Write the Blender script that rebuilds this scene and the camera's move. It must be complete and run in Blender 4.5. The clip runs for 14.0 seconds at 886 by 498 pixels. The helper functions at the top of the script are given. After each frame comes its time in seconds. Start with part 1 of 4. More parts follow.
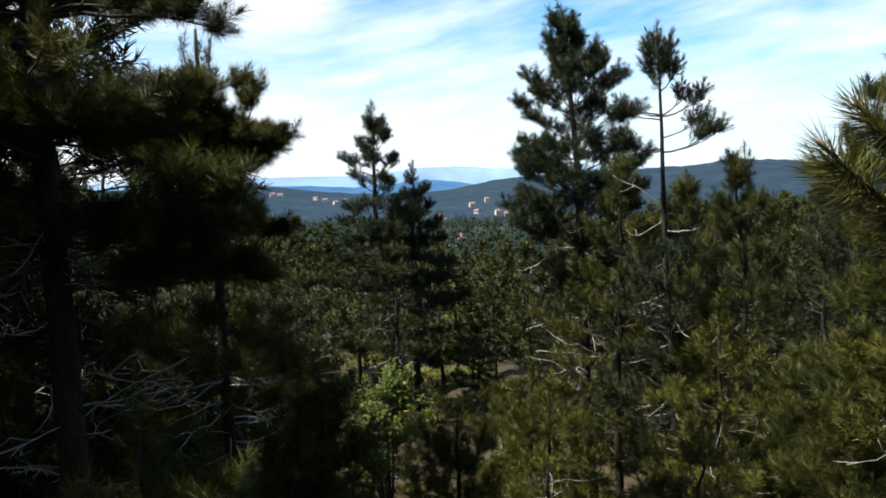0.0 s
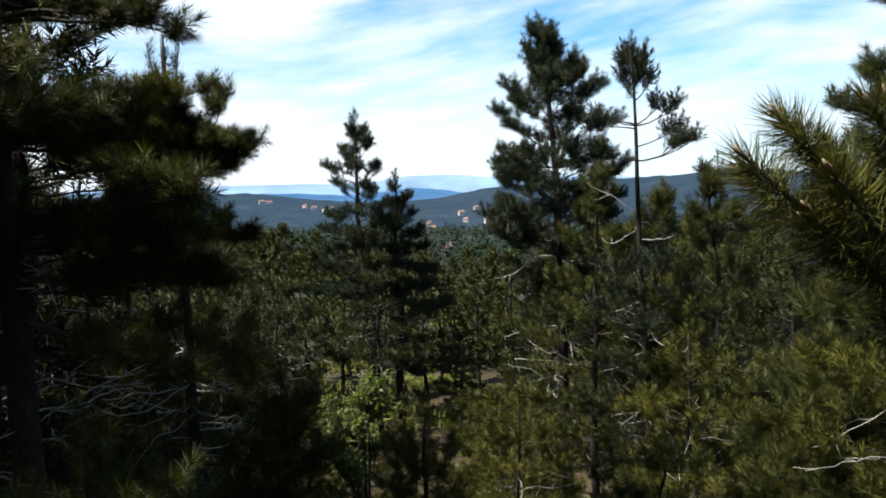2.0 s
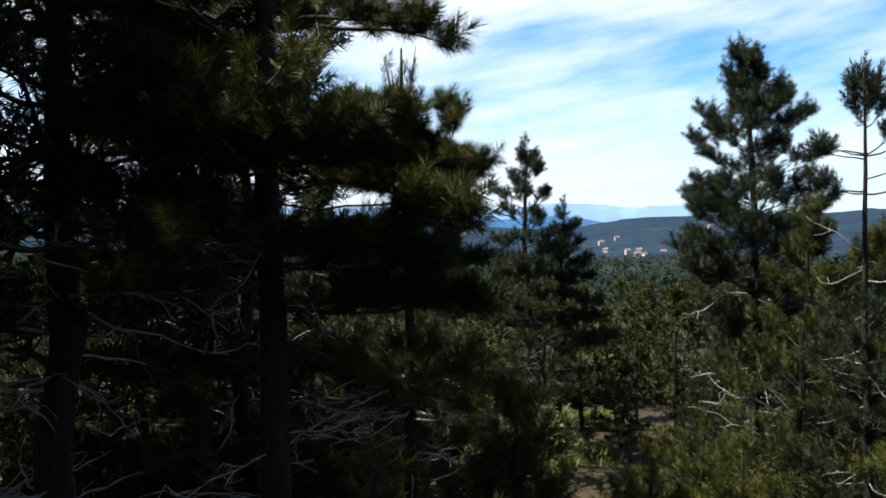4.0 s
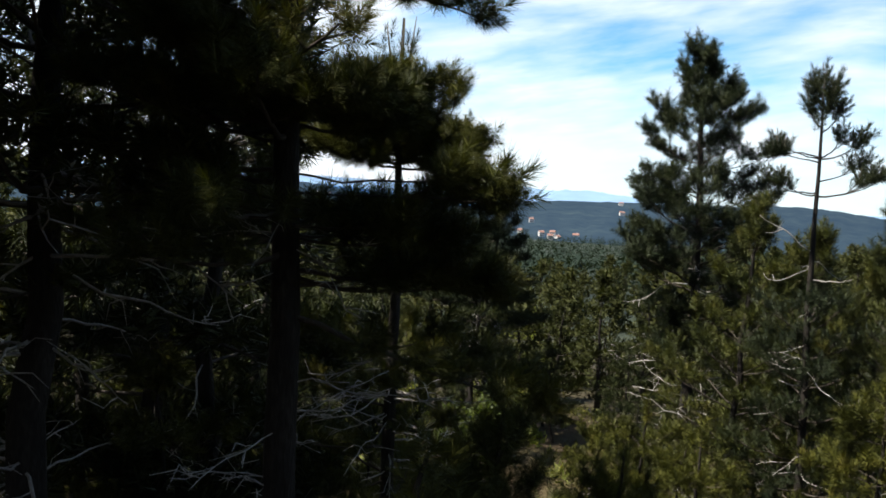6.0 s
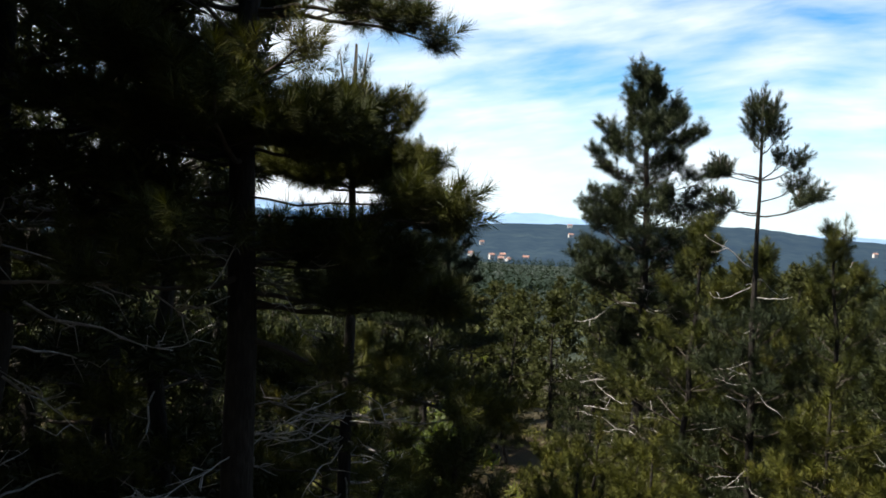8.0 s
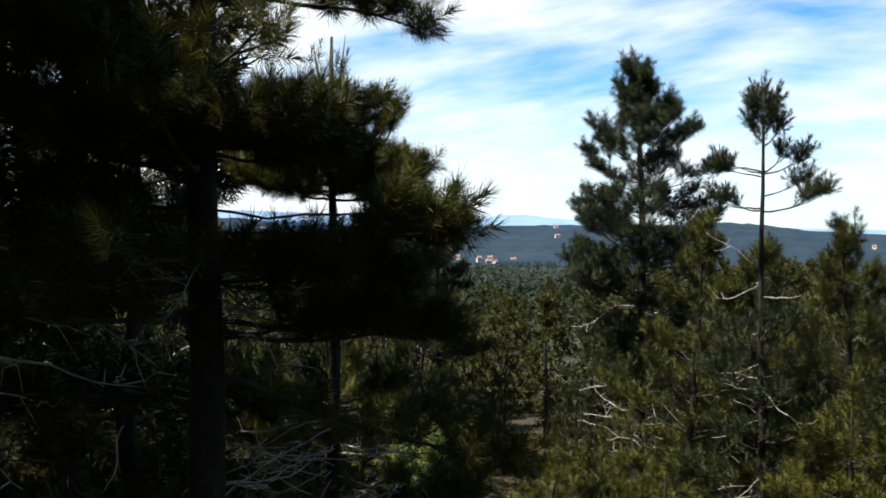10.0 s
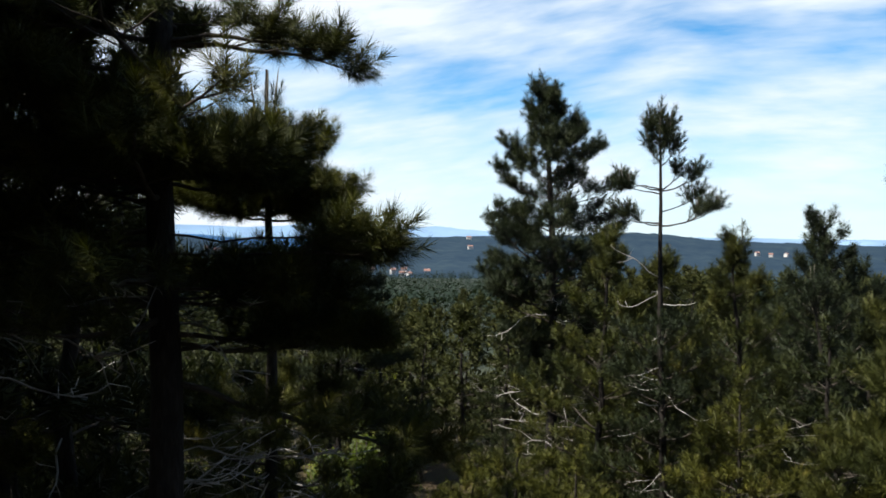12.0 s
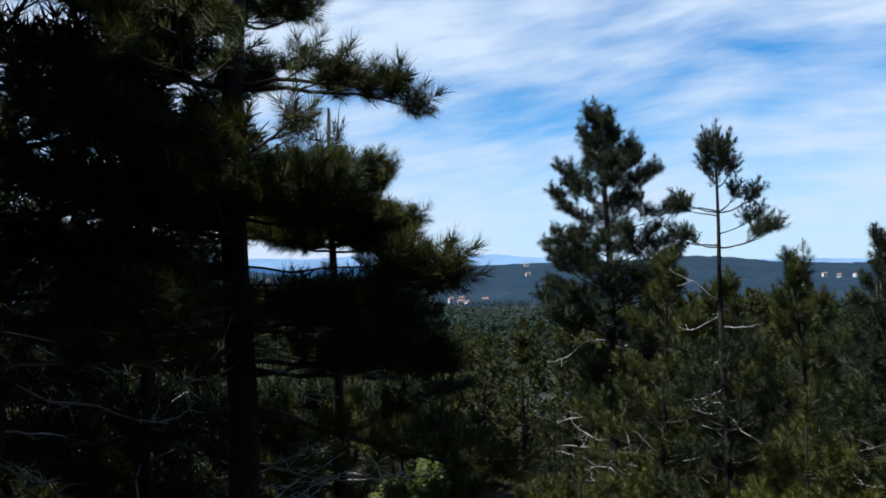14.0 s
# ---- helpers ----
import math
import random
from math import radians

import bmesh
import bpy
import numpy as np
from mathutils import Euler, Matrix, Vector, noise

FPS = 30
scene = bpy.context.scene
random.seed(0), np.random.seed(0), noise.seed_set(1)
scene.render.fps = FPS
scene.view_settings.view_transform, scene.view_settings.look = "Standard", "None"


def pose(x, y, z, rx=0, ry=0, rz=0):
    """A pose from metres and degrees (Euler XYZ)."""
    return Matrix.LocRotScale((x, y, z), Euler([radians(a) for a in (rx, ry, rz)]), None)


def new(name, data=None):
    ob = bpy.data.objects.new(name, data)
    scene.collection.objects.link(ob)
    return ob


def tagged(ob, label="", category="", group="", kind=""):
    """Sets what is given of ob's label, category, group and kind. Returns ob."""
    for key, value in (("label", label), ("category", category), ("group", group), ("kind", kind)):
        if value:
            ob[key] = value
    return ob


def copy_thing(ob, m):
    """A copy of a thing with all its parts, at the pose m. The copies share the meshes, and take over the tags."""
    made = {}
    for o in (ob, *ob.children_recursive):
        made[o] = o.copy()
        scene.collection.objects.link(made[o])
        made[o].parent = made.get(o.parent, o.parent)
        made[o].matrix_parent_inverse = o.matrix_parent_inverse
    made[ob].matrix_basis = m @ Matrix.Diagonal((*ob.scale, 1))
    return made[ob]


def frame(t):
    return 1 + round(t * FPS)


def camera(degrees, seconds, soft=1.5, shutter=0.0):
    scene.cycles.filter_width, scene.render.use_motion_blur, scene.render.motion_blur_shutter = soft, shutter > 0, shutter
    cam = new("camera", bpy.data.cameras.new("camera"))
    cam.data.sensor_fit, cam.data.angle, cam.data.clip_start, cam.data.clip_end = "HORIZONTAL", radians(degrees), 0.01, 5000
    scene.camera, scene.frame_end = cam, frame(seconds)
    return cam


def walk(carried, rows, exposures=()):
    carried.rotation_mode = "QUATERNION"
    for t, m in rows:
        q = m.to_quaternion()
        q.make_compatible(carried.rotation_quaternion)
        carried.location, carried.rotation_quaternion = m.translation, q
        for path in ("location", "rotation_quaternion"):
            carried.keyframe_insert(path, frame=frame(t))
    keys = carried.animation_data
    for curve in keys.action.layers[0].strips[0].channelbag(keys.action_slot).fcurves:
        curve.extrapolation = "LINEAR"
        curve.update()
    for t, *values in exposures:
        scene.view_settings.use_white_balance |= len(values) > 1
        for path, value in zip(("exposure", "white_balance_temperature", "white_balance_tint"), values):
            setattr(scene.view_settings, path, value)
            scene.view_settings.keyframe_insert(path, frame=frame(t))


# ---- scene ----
cam = camera(54.90, 14.0, soft=1.7)
PATH = [
    (0, pose(-0.000, 0.000, 1.600, 85.80, 2.20, 0.00)),
    (0.5, pose(0.156, -0.045, 1.579, 86.05, 2.07, -0.51)),
    (1, pose(0.191, -0.015, 1.585, 86.10, 1.99, -0.96)),
    (1.5, pose(0.185, -0.022, 1.583, 86.18, 1.97, -1.09)),
    (2, pose(0.184, -0.026, 1.583, 86.33, 1.94, -0.70)),
    (2.5, pose(0.189, -0.019, 1.582, 86.76, 1.51, 1.15)),
    (3, pose(0.016, -0.039, 1.565, 87.52, 1.07, 3.91)),
    (3.5, pose(-0.315, 0.256, 1.569, 88.11, 0.25, 7.30)),
    (3.7, pose(-0.433, 0.352, 1.573, 88.33, -0.10, 8.71)),
    (5.8, pose(-1.137, 0.384, 1.596, 86.62, -3.70, 4.11)),
    (6, pose(-1.169, 0.428, 1.596, 86.64, -3.85, 3.04)),
    (6.5, pose(-1.208, 0.494, 1.595, 86.93, -3.79, 1.26)),
    (7, pose(-1.202, 0.473, 1.588, 87.62, -3.72, 0.20)),
    (7.5, pose(-1.188, 0.413, 1.586, 88.12, -3.62, -0.29)),
    (8, pose(-1.190, 0.355, 1.586, 88.42, -3.33, -0.29)),
    (10.5, pose(-1.240, 1.008, 1.613, 88.96, -1.02, -1.56)),
    (11, pose(-1.287, 0.808, 1.614, 89.20, -0.97, -2.36)),
    (11.5, pose(-1.322, 0.619, 1.648, 89.22, -1.11, -4.37)),
    (12, pose(-1.342, 0.413, 1.649, 89.67, -0.95, -7.01)),
    (12.5, pose(-1.352, 0.307, 1.646, 90.31, -0.33, -9.83)),
    (13, pose(-1.357, 0.145, 1.643, 90.87, -0.03, -12.38)),
    (13.5, pose(-1.342, 0.090, 1.634, 91.33, 0.16, -10.33)),
    (14, pose(-1.370, 0.227, 1.638, 91.57, 0.40, -3.15)),
]
EXPOSURE = [(0.0, 1.6, 6500, 10), (2.5, 1.6, 6500, 10), (3.6, 1.5, 6100, 10), (6.0, 1.6, 6700, 10), (8.2, 1.6, 6750, 10), (11.0, 1.55, 6700, 10), (12.5, 1.26, 6300, 10), (14.0, 1.0, 5600, 10)]
walk(cam, PATH, EXPOSURE)

# ---- light ----
SUN_AZ, SUN_EL = -106.0, 57.0
world = bpy.data.worlds.new("sky")
scene.world = world
world.use_nodes = True
wn, wl = world.node_tree.nodes, world.node_tree.links
wn.clear()


w_out = wn.new("ShaderNodeOutputWorld")
w_bg = wn.new("ShaderNodeBackground")
w_bg.inputs["Strength"].default_value = 0.05
w_sky = wn.new("ShaderNodeTexSky")
w_sky.sky_type, w_sky.sun_disc = "NISHITA", False
w_sky.sun_elevation, w_sky.sun_rotation = radians(SUN_EL), radians(SUN_AZ)
w_sky.altitude, w_sky.air_density, w_sky.dust_density, w_sky.ozone_density = 500, 1.0, 0.15, 3.0
# high thin clouds, drawn out into streaks: laid out by bearing and height in tens of degrees
def wmath(op, a, b=0.0, clamp=False):
    n = wn.new("ShaderNodeMath")
    n.operation, n.use_clamp = op, clamp
    for k, v in enumerate((a, b)):
        if isinstance(v, (int, float)):
            n.inputs[k].default_value = v
        else:
            wl.new(v, n.inputs[k])
    return n.outputs[0]


def streaks(x, y, sx, sy, shift, detail, rough):
    c = wn.new("ShaderNodeCombineXYZ")
    wl.new(wmath("MULTIPLY", x, sx), c.inputs[0]); wl.new(wmath("MULTIPLY", y, sy), c.inputs[1]); c.inputs[2].default_value = shift
    n = wn.new("ShaderNodeTexNoise")
    n.inputs["Scale"].default_value, n.inputs["Detail"].default_value, n.inputs["Roughness"].default_value, n.inputs["Distortion"].default_value = 1.0, detail, rough, 0.12
    wl.new(c.outputs[0], n.inputs["Vector"])
    return n.outputs["Fac"]


w_co = wn.new("ShaderNodeTexCoord")
w_sep = wn.new("ShaderNodeSeparateXYZ")
wl.new(w_co.outputs["Generated"], w_sep.inputs[0])
w_az = wmath("MULTIPLY", wmath("ARCTAN2", w_sep.outputs["X"], w_sep.outputs["Y"]), 5.73)
w_el = wmath("MULTIPLY", wmath("ARCSINE", wmath("MAXIMUM", w_sep.outputs["Z"], 0.0)), 5.73)
# the bands climb a little to the east and waver
w_tilt = wmath("MULTIPLY", wmath("MINIMUM", wmath("MAXIMUM", w_az, -0.8), 2.2), -0.14)
w_wave = wmath("MULTIPLY", wmath("SUBTRACT", streaks(w_az, w_el, 0.7, 1.6, 3.7, 3.0, 0.5), 0.5), 0.9)
w_lift = wmath("ADD", w_el, wmath("ADD", w_tilt, w_wave))
w_bands = wn.new("ShaderNodeValToRGB")
for _ in range(6):
    w_bands.color_ramp.elements.new(0.5)
for e, (p, k) in zip(w_bands.color_ramp.elements, ((0.0, 0.80), (0.14, 0.74), (0.22, 0.60), (0.31, 0.30), (0.38, 0.30), (0.46, 0.80), (0.60, 0.52), (1.0, 0.05))):
    e.position, e.color = p, (k, k, k, 1)
wl.new(wmath("MULTIPLY", w_lift, 0.333), w_bands.inputs[0])
w_rise = wmath("ADD", w_el, wmath("MULTIPLY", w_tilt, 1.3))
w_fine = streaks(wmath("ADD", w_az, wmath("MULTIPLY", w_el, 0.9)), w_rise, 1.3, 7.0, 8.3, 5.0, 0.55)
w_soft = streaks(w_az, w_rise, 1.1, 3.0, 1.9, 3.0, 0.5)
w_var = wmath("ADD", wmath("MULTIPLY", wmath("SUBTRACT", w_fine, 0.5), 1.3), wmath("MULTIPLY", wmath("SUBTRACT", w_soft, 0.5), 1.1))
w_low = wmath("MINIMUM", wmath("MULTIPLY", w_el, 1.4), 1.0)
# whiter towards the sun, in the west
w_west = wmath("MULTIPLY", wmath("MULTIPLY", wmath("SUBTRACT", 0.9, w_az), 0.45, True), 0.42)
w_veil = wmath("ADD", wmath("ADD", w_bands.outputs[0], w_west), wmath("MULTIPLY", w_var, w_low), True)
# one small cloud by itself
w_puff = wmath("ADD", wmath("POWER", wmath("MULTIPLY", wmath("ABSOLUTE", wmath("SUBTRACT", w_az, 3.22)), 2.9), 2.0), wmath("POWER", wmath("MULTIPLY", wmath("ABSOLUTE", wmath("SUBTRACT", w_el, 0.76)), 8.5), 2.0))
w_puff = wmath("MULTIPLY", wmath("SUBTRACT", 1.0, w_puff, True), wmath("MULTIPLY", w_fine, 1.5))
w_any = wmath("MAXIMUM", w_veil, w_puff, True)
w_mix = wn.new("ShaderNodeMix"); w_mix.data_type = "RGBA"
wl.new(w_any, w_mix.inputs[0])
w_tint = wn.new("ShaderNodeMix"); w_tint.data_type, w_tint.blend_type = "RGBA", "MULTIPLY"
w_tint.inputs[0].default_value, w_tint.inputs[7].default_value = 1.0, (0.50, 1.10, 1.36, 1)
wl.new(w_sky.outputs[0], w_tint.inputs[6])
wl.new(w_tint.outputs[2], w_mix.inputs[6])
w_mix.inputs[7].default_value = (7.3, 8.0, 8.6, 1)
wl.new(w_mix.outputs[2], w_bg.inputs["Color"])
wl.new(w_bg.outputs[0], w_out.inputs[0])

sun_data = bpy.data.lights.new("sun", "SUN")
sun_data.energy, sun_data.angle, sun_data.color = 5.0, radians(0.55), (1.0, 0.95, 0.86)
sun = new("sun", sun_data)
_a, _e = radians(SUN_AZ), radians(SUN_EL)
SUN_WAY = Vector((math.sin(_a) * math.cos(_e), math.cos(_a) * math.cos(_e), math.sin(_e)))
sun.matrix_world = Matrix.Translation((0, 0, 40)) @ SUN_WAY.to_track_quat("Z", "Y").to_matrix().to_4x4()


# ---- materials ----
def material(name):
    m = bpy.data.materials.new(name)
    m.use_nodes = True
    nt = m.node_tree
    return m, nt.nodes, nt.links, nt.nodes["Principled BSDF"]


def ramp(nodes, stops):
    r = nodes.new("ShaderNodeValToRGB")
    while len(r.color_ramp.elements) < len(stops):
        r.color_ramp.elements.new(0.5)
    for e, (p, c) in zip(r.color_ramp.elements, stops):
        e.position, e.color = p, (*c, 1)
    return r


def leafy(name, stops, rough=0.55, through_share=0.12, through_tint=(1.5, 1.6, 0.5), patch=2.6, gloss=0.12):
    """Needles or leaves: colour by leaf, by plant and in soft patches, with light shining through."""
    m, n, l, b = material(name)
    geo, info = n.new("ShaderNodeNewGeometry"), n.new("ShaderNodeObjectInfo")
    co = n.new("ShaderNodeTexCoord")
    noi = n.new("ShaderNodeTexNoise")
    noi.inputs["Scale"].default_value, noi.inputs["Detail"].default_value = patch, 2
    l.new(co.outputs["Object"], noi.inputs["Vector"])
    add = n.new("ShaderNodeMath"); add.operation = "MULTIPLY_ADD"; add.inputs[1].default_value = 0.28
    l.new(geo.outputs["Random Per Island"], add.inputs[0]); l.new(noi.outputs["Fac"], add.inputs[2])
    ad2 = n.new("ShaderNodeMath"); ad2.operation = "MULTIPLY_ADD"; ad2.inputs[1].default_value = 0.22
    l.new(info.outputs["Random"], ad2.inputs[0]); l.new(add.outputs[0], ad2.inputs[2])
    sub = n.new("ShaderNodeMath"); sub.operation = "SUBTRACT"; sub.inputs[1].default_value = 0.26
    l.new(ad2.outputs[0], sub.inputs[0])
    r = ramp(n, [(p, tuple(k * 0.78 for k in c)) for p, c in stops])
    l.new(sub.outputs[0], r.inputs[0])
    l.new(r.outputs[0], b.inputs["Base Color"])
    b.inputs["Roughness"].default_value, b.inputs["Specular IOR Level"].default_value = rough, gloss
    tr = n.new("ShaderNodeBsdfTranslucent")
    tint = n.new("ShaderNodeMix"); tint.data_type = "RGBA"; tint.blend_type = "MULTIPLY"; tint.inputs[0].default_value = 1
    l.new(r.outputs[0], tint.inputs[6]); tint.inputs[7].default_value = (*through_tint, 1)
    l.new(tint.outputs[2], tr.inputs["Color"])
    mix = n.new("ShaderNodeMixShader"); mix.inputs[0].default_value = through_share
    l.new(b.outputs[0], mix.inputs[1]); l.new(tr.outputs[0], mix.inputs[2])
    l.new(mix.outputs[0], n["Material Output"].inputs[0])
    return m


def rough_stuff(name, stops, scale, rough=0.9, bump=0.4, fine=8.0, stretch=(1, 1, 1), depth=0.02):
    """Bark, wood, stone and soil: two scales of noise in the colour, and relief."""
    m, n, l, b = material(name)
    co, mp = n.new("ShaderNodeTexCoord"), n.new("ShaderNodeMapping")
    mp.inputs["Scale"].default_value = stretch
    l.new(co.outputs["Object"], mp.inputs[0])
    a, c = n.new("ShaderNodeTexNoise"), n.new("ShaderNodeTexNoise")
    for t, s in ((a, scale), (c, scale * fine)):
        t.inputs["Scale"].default_value, t.inputs["Detail"].default_value = s, 5
        l.new(mp.outputs[0], t.inputs["Vector"])
    mx = n.new("ShaderNodeMath"); mx.operation = "MULTIPLY_ADD"; mx.inputs[1].default_value = 0.5
    hf = n.new("ShaderNodeMath"); hf.operation = "MULTIPLY"; hf.inputs[1].default_value = 0.5
    l.new(a.outputs["Fac"], hf.inputs[0]); l.new(c.outputs["Fac"], mx.inputs[0]); l.new(hf.outputs[0], mx.inputs[2])
    r = ramp(n, [(p, tuple(k * 0.8 for k in c)) for p, c in stops])
    l.new(mx.outputs[0], r.inputs[0]); l.new(r.outputs[0], b.inputs["Base Color"])
    b.inputs["Roughness"].default_value, b.inputs["Specular IOR Level"].default_value = rough, 0.15
    bp = n.new("ShaderNodeBump"); bp.inputs["Strength"].default_value = bump; bp.inputs["Distance"].default_value = depth
    l.new(c.outputs["Fac"], bp.inputs["Height"]); l.new(bp.outputs[0], b.inputs["Normal"])
    return m


PINE = [(0.0, (0.010, 0.015, 0.005)), (0.3, (0.026, 0.032, 0.009)), (0.55, (0.052, 0.058, 0.014)), (0.8, (0.090, 0.086, 0.019)), (1.0, (0.125, 0.092, 0.030))]
M_NEEDLE = leafy("pine_needles", PINE)
# cooler needles: the sky's glare round the crowns is put into their colour
M_NEEDLE_VEILED = leafy("pine_needles_sky_veiled", [(0.0, (0.010, 0.016, 0.011)), (0.5, (0.024, 0.032, 0.015)), (1.0, (0.050, 0.056, 0.022))], through_tint=(1.2, 1.4, 0.8))
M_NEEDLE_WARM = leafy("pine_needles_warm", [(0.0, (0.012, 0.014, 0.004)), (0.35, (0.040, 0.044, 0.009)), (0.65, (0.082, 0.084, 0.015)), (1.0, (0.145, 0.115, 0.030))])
M_NEEDLE_LONG = leafy("long_pine_needles", [(0.0, (0.020, 0.026, 0.006)), (0.4, (0.060, 0.066, 0.013)), (0.8, (0.125, 0.120, 0.024)), (1.0, (0.20, 0.15, 0.05))], rough=0.4, gloss=0.35)
M_NEEDLE_DEEP = leafy("pine_needles_deep", [(0.0, (0.008, 0.012, 0.005)), (0.4, (0.020, 0.026, 0.009)), (0.75, (0.042, 0.047, 0.014)), (1.0, (0.080, 0.070, 0.024))])
M_FAR = leafy("distant_foliage", [(0.0, (0.018, 0.024, 0.012)), (0.5, (0.050, 0.055, 0.020)), (1.0, (0.095, 0.088, 0.028))], through_share=0.12, patch=0.08, gloss=0.05)
M_LEAF = leafy("shrub_leaves", [(0.0, (0.055, 0.075, 0.022)), (0.5, (0.10, 0.125, 0.042)), (1.0, (0.17, 0.19, 0.08))], rough=0.4, through_share=0.45, through_tint=(1.4, 1.5, 0.5))
M_GRASS = leafy("grass_blades", [(0.0, (0.09, 0.11, 0.03)), (0.5, (0.17, 0.19, 0.05)), (1.0, (0.30, 0.27, 0.12))], rough=0.6, through_share=0.4)
M_BARK = rough_stuff("pine_bark", [(0.25, (0.008, 0.007, 0.006)), (0.5, (0.018, 0.015, 0.013)), (0.75, (0.044, 0.038, 0.034))], 9, bump=0.9, fine=5, stretch=(1, 1, 0.3))
M_TWIG = rough_stuff("pine_twig_bark", [(0.3, (0.025, 0.020, 0.016)), (0.7, (0.085, 0.072, 0.06))], 14, bump=0.5)
M_DEAD = rough_stuff("weathered_dead_wood", [(0.3, (0.15, 0.135, 0.12)), (0.7, (0.38, 0.36, 0.34))], 10, bump=0.4)
M_CANDLE = rough_stuff("grey_green_new_shoots", [(0.3, (0.06, 0.055, 0.04)), (0.7, (0.14, 0.13, 0.10))], 60, rough=0.8, bump=0.4, depth=0.004)
M_BUD = rough_stuff("pale_candle_scales", [(0.3, (0.15, 0.11, 0.08)), (0.7, (0.33, 0.26, 0.19))], 90, rough=0.7, bump=0.6, depth=0.004)


# ---- mesh tools ----
def mesh_of(name, verts, tris, mat, smooth=False):
    verts, tris = np.asarray(verts, np.float32), np.asarray(tris, np.int32)
    me = bpy.data.meshes.new(name)
    me.vertices.add(len(verts)); me.vertices.foreach_set("co", verts.ravel())
    me.loops.add(len(tris) * 3); me.loops.foreach_set("vertex_index", tris.ravel())
    me.polygons.add(len(tris)); me.polygons.foreach_set("loop_start", np.arange(0, len(tris) * 3, 3, dtype=np.int32))
    me.polygons.foreach_set("use_smooth", np.full(len(tris), smooth))
    me.materials.append(mat)
    me.update()
    return me


def piece(name, verts, tris, mat, parent=None, label="", smooth=False):
    ob = new(name, mesh_of(name, verts, tris, mat, smooth))
    ob.parent = parent
    if label:
        ob["label"] = label
    return ob


def leaves(name, data, mat, parent):
    """A mesh of needles whose shading follows the round of each shoot."""
    v, f, n = data
    ob = piece(name, v, f, mat, parent, smooth=True)
    ob.data.normals_split_custom_set_from_vertices(n.tolist())
    return ob


def rounded(v, f, n):
    """Turns loose flakes to face along n, the outward way of the crown that each vertex belongs to."""
    v, f, n = np.asarray(v, float), np.array(f), np.asarray(n, float)
    g = np.cross(v[f[:, 1]] - v[f[:, 0]], v[f[:, 2]] - v[f[:, 0]])
    back = (g * n[f[:, 0]]).sum(1) < 0
    f[back] = f[back][:, ::-1]
    return v, f


def unit(v):
    v = np.asarray(v, float)
    return v / np.maximum(np.linalg.norm(v, axis=-1, keepdims=True), 1e-9)


def frames_for(d):
    """Rotation matrices that turn +z onto each direction."""
    d = unit(d)
    ref = np.where(np.abs(d[:, 2:3]) > 0.95, np.array([[1.0, 0, 0]]), np.array([[0, 0, 1.0]]))
    u = unit(np.cross(ref, d))
    return np.stack([u, np.cross(d, u), d], axis=2)


class Tubes:
    """Collects tapered, bent tubes into one mesh."""

    def __init__(self):
        self.v, self.f, self.n = [], [], 0

    def add(self, pts, radii, sides=6):
        pts, radii = np.asarray(pts, float), np.asarray(radii, float)
        tang = np.gradient(pts, axis=0)
        fr = frames_for(tang)
        for i in range(1, len(pts)):      # keep the rings from twisting
            u = fr[i - 1, :, 0] - fr[i, :, 2] * (fr[i - 1, :, 0] @ fr[i, :, 2])
            u = unit(u)
            fr[i, :, 0], fr[i, :, 1] = u, np.cross(fr[i, :, 2], u)
        a = np.linspace(0, 2 * np.pi, sides, endpoint=False)
        ring = np.stack([np.cos(a), np.sin(a), 0 * a], 1)
        v = pts[:, None] + np.einsum("pij,sj->psi", fr, ring) * radii[:, None, None]
        k = len(pts)
        i, j = np.meshgrid(np.arange(k - 1), np.arange(sides), indexing="ij")
        a0, a1 = i * sides + j, i * sides + (j + 1) % sides
        b0, b1 = a0 + sides, a1 + sides
        f = np.concatenate([np.stack([a0, a1, b1], -1).reshape(-1, 3), np.stack([a0, b1, b0], -1).reshape(-1, 3)])
        cap = np.array([[(k - 1) * sides, (k - 1) * sides + s, (k - 1) * sides + s + 1] for s in range(1, sides - 1)])
        self.v.append(v.reshape(-1, 3)); self.f.append(np.concatenate([f, cap]) + self.n)
        self.n += k * sides

    def data(self):
        return np.concatenate(self.v), np.concatenate(self.f)


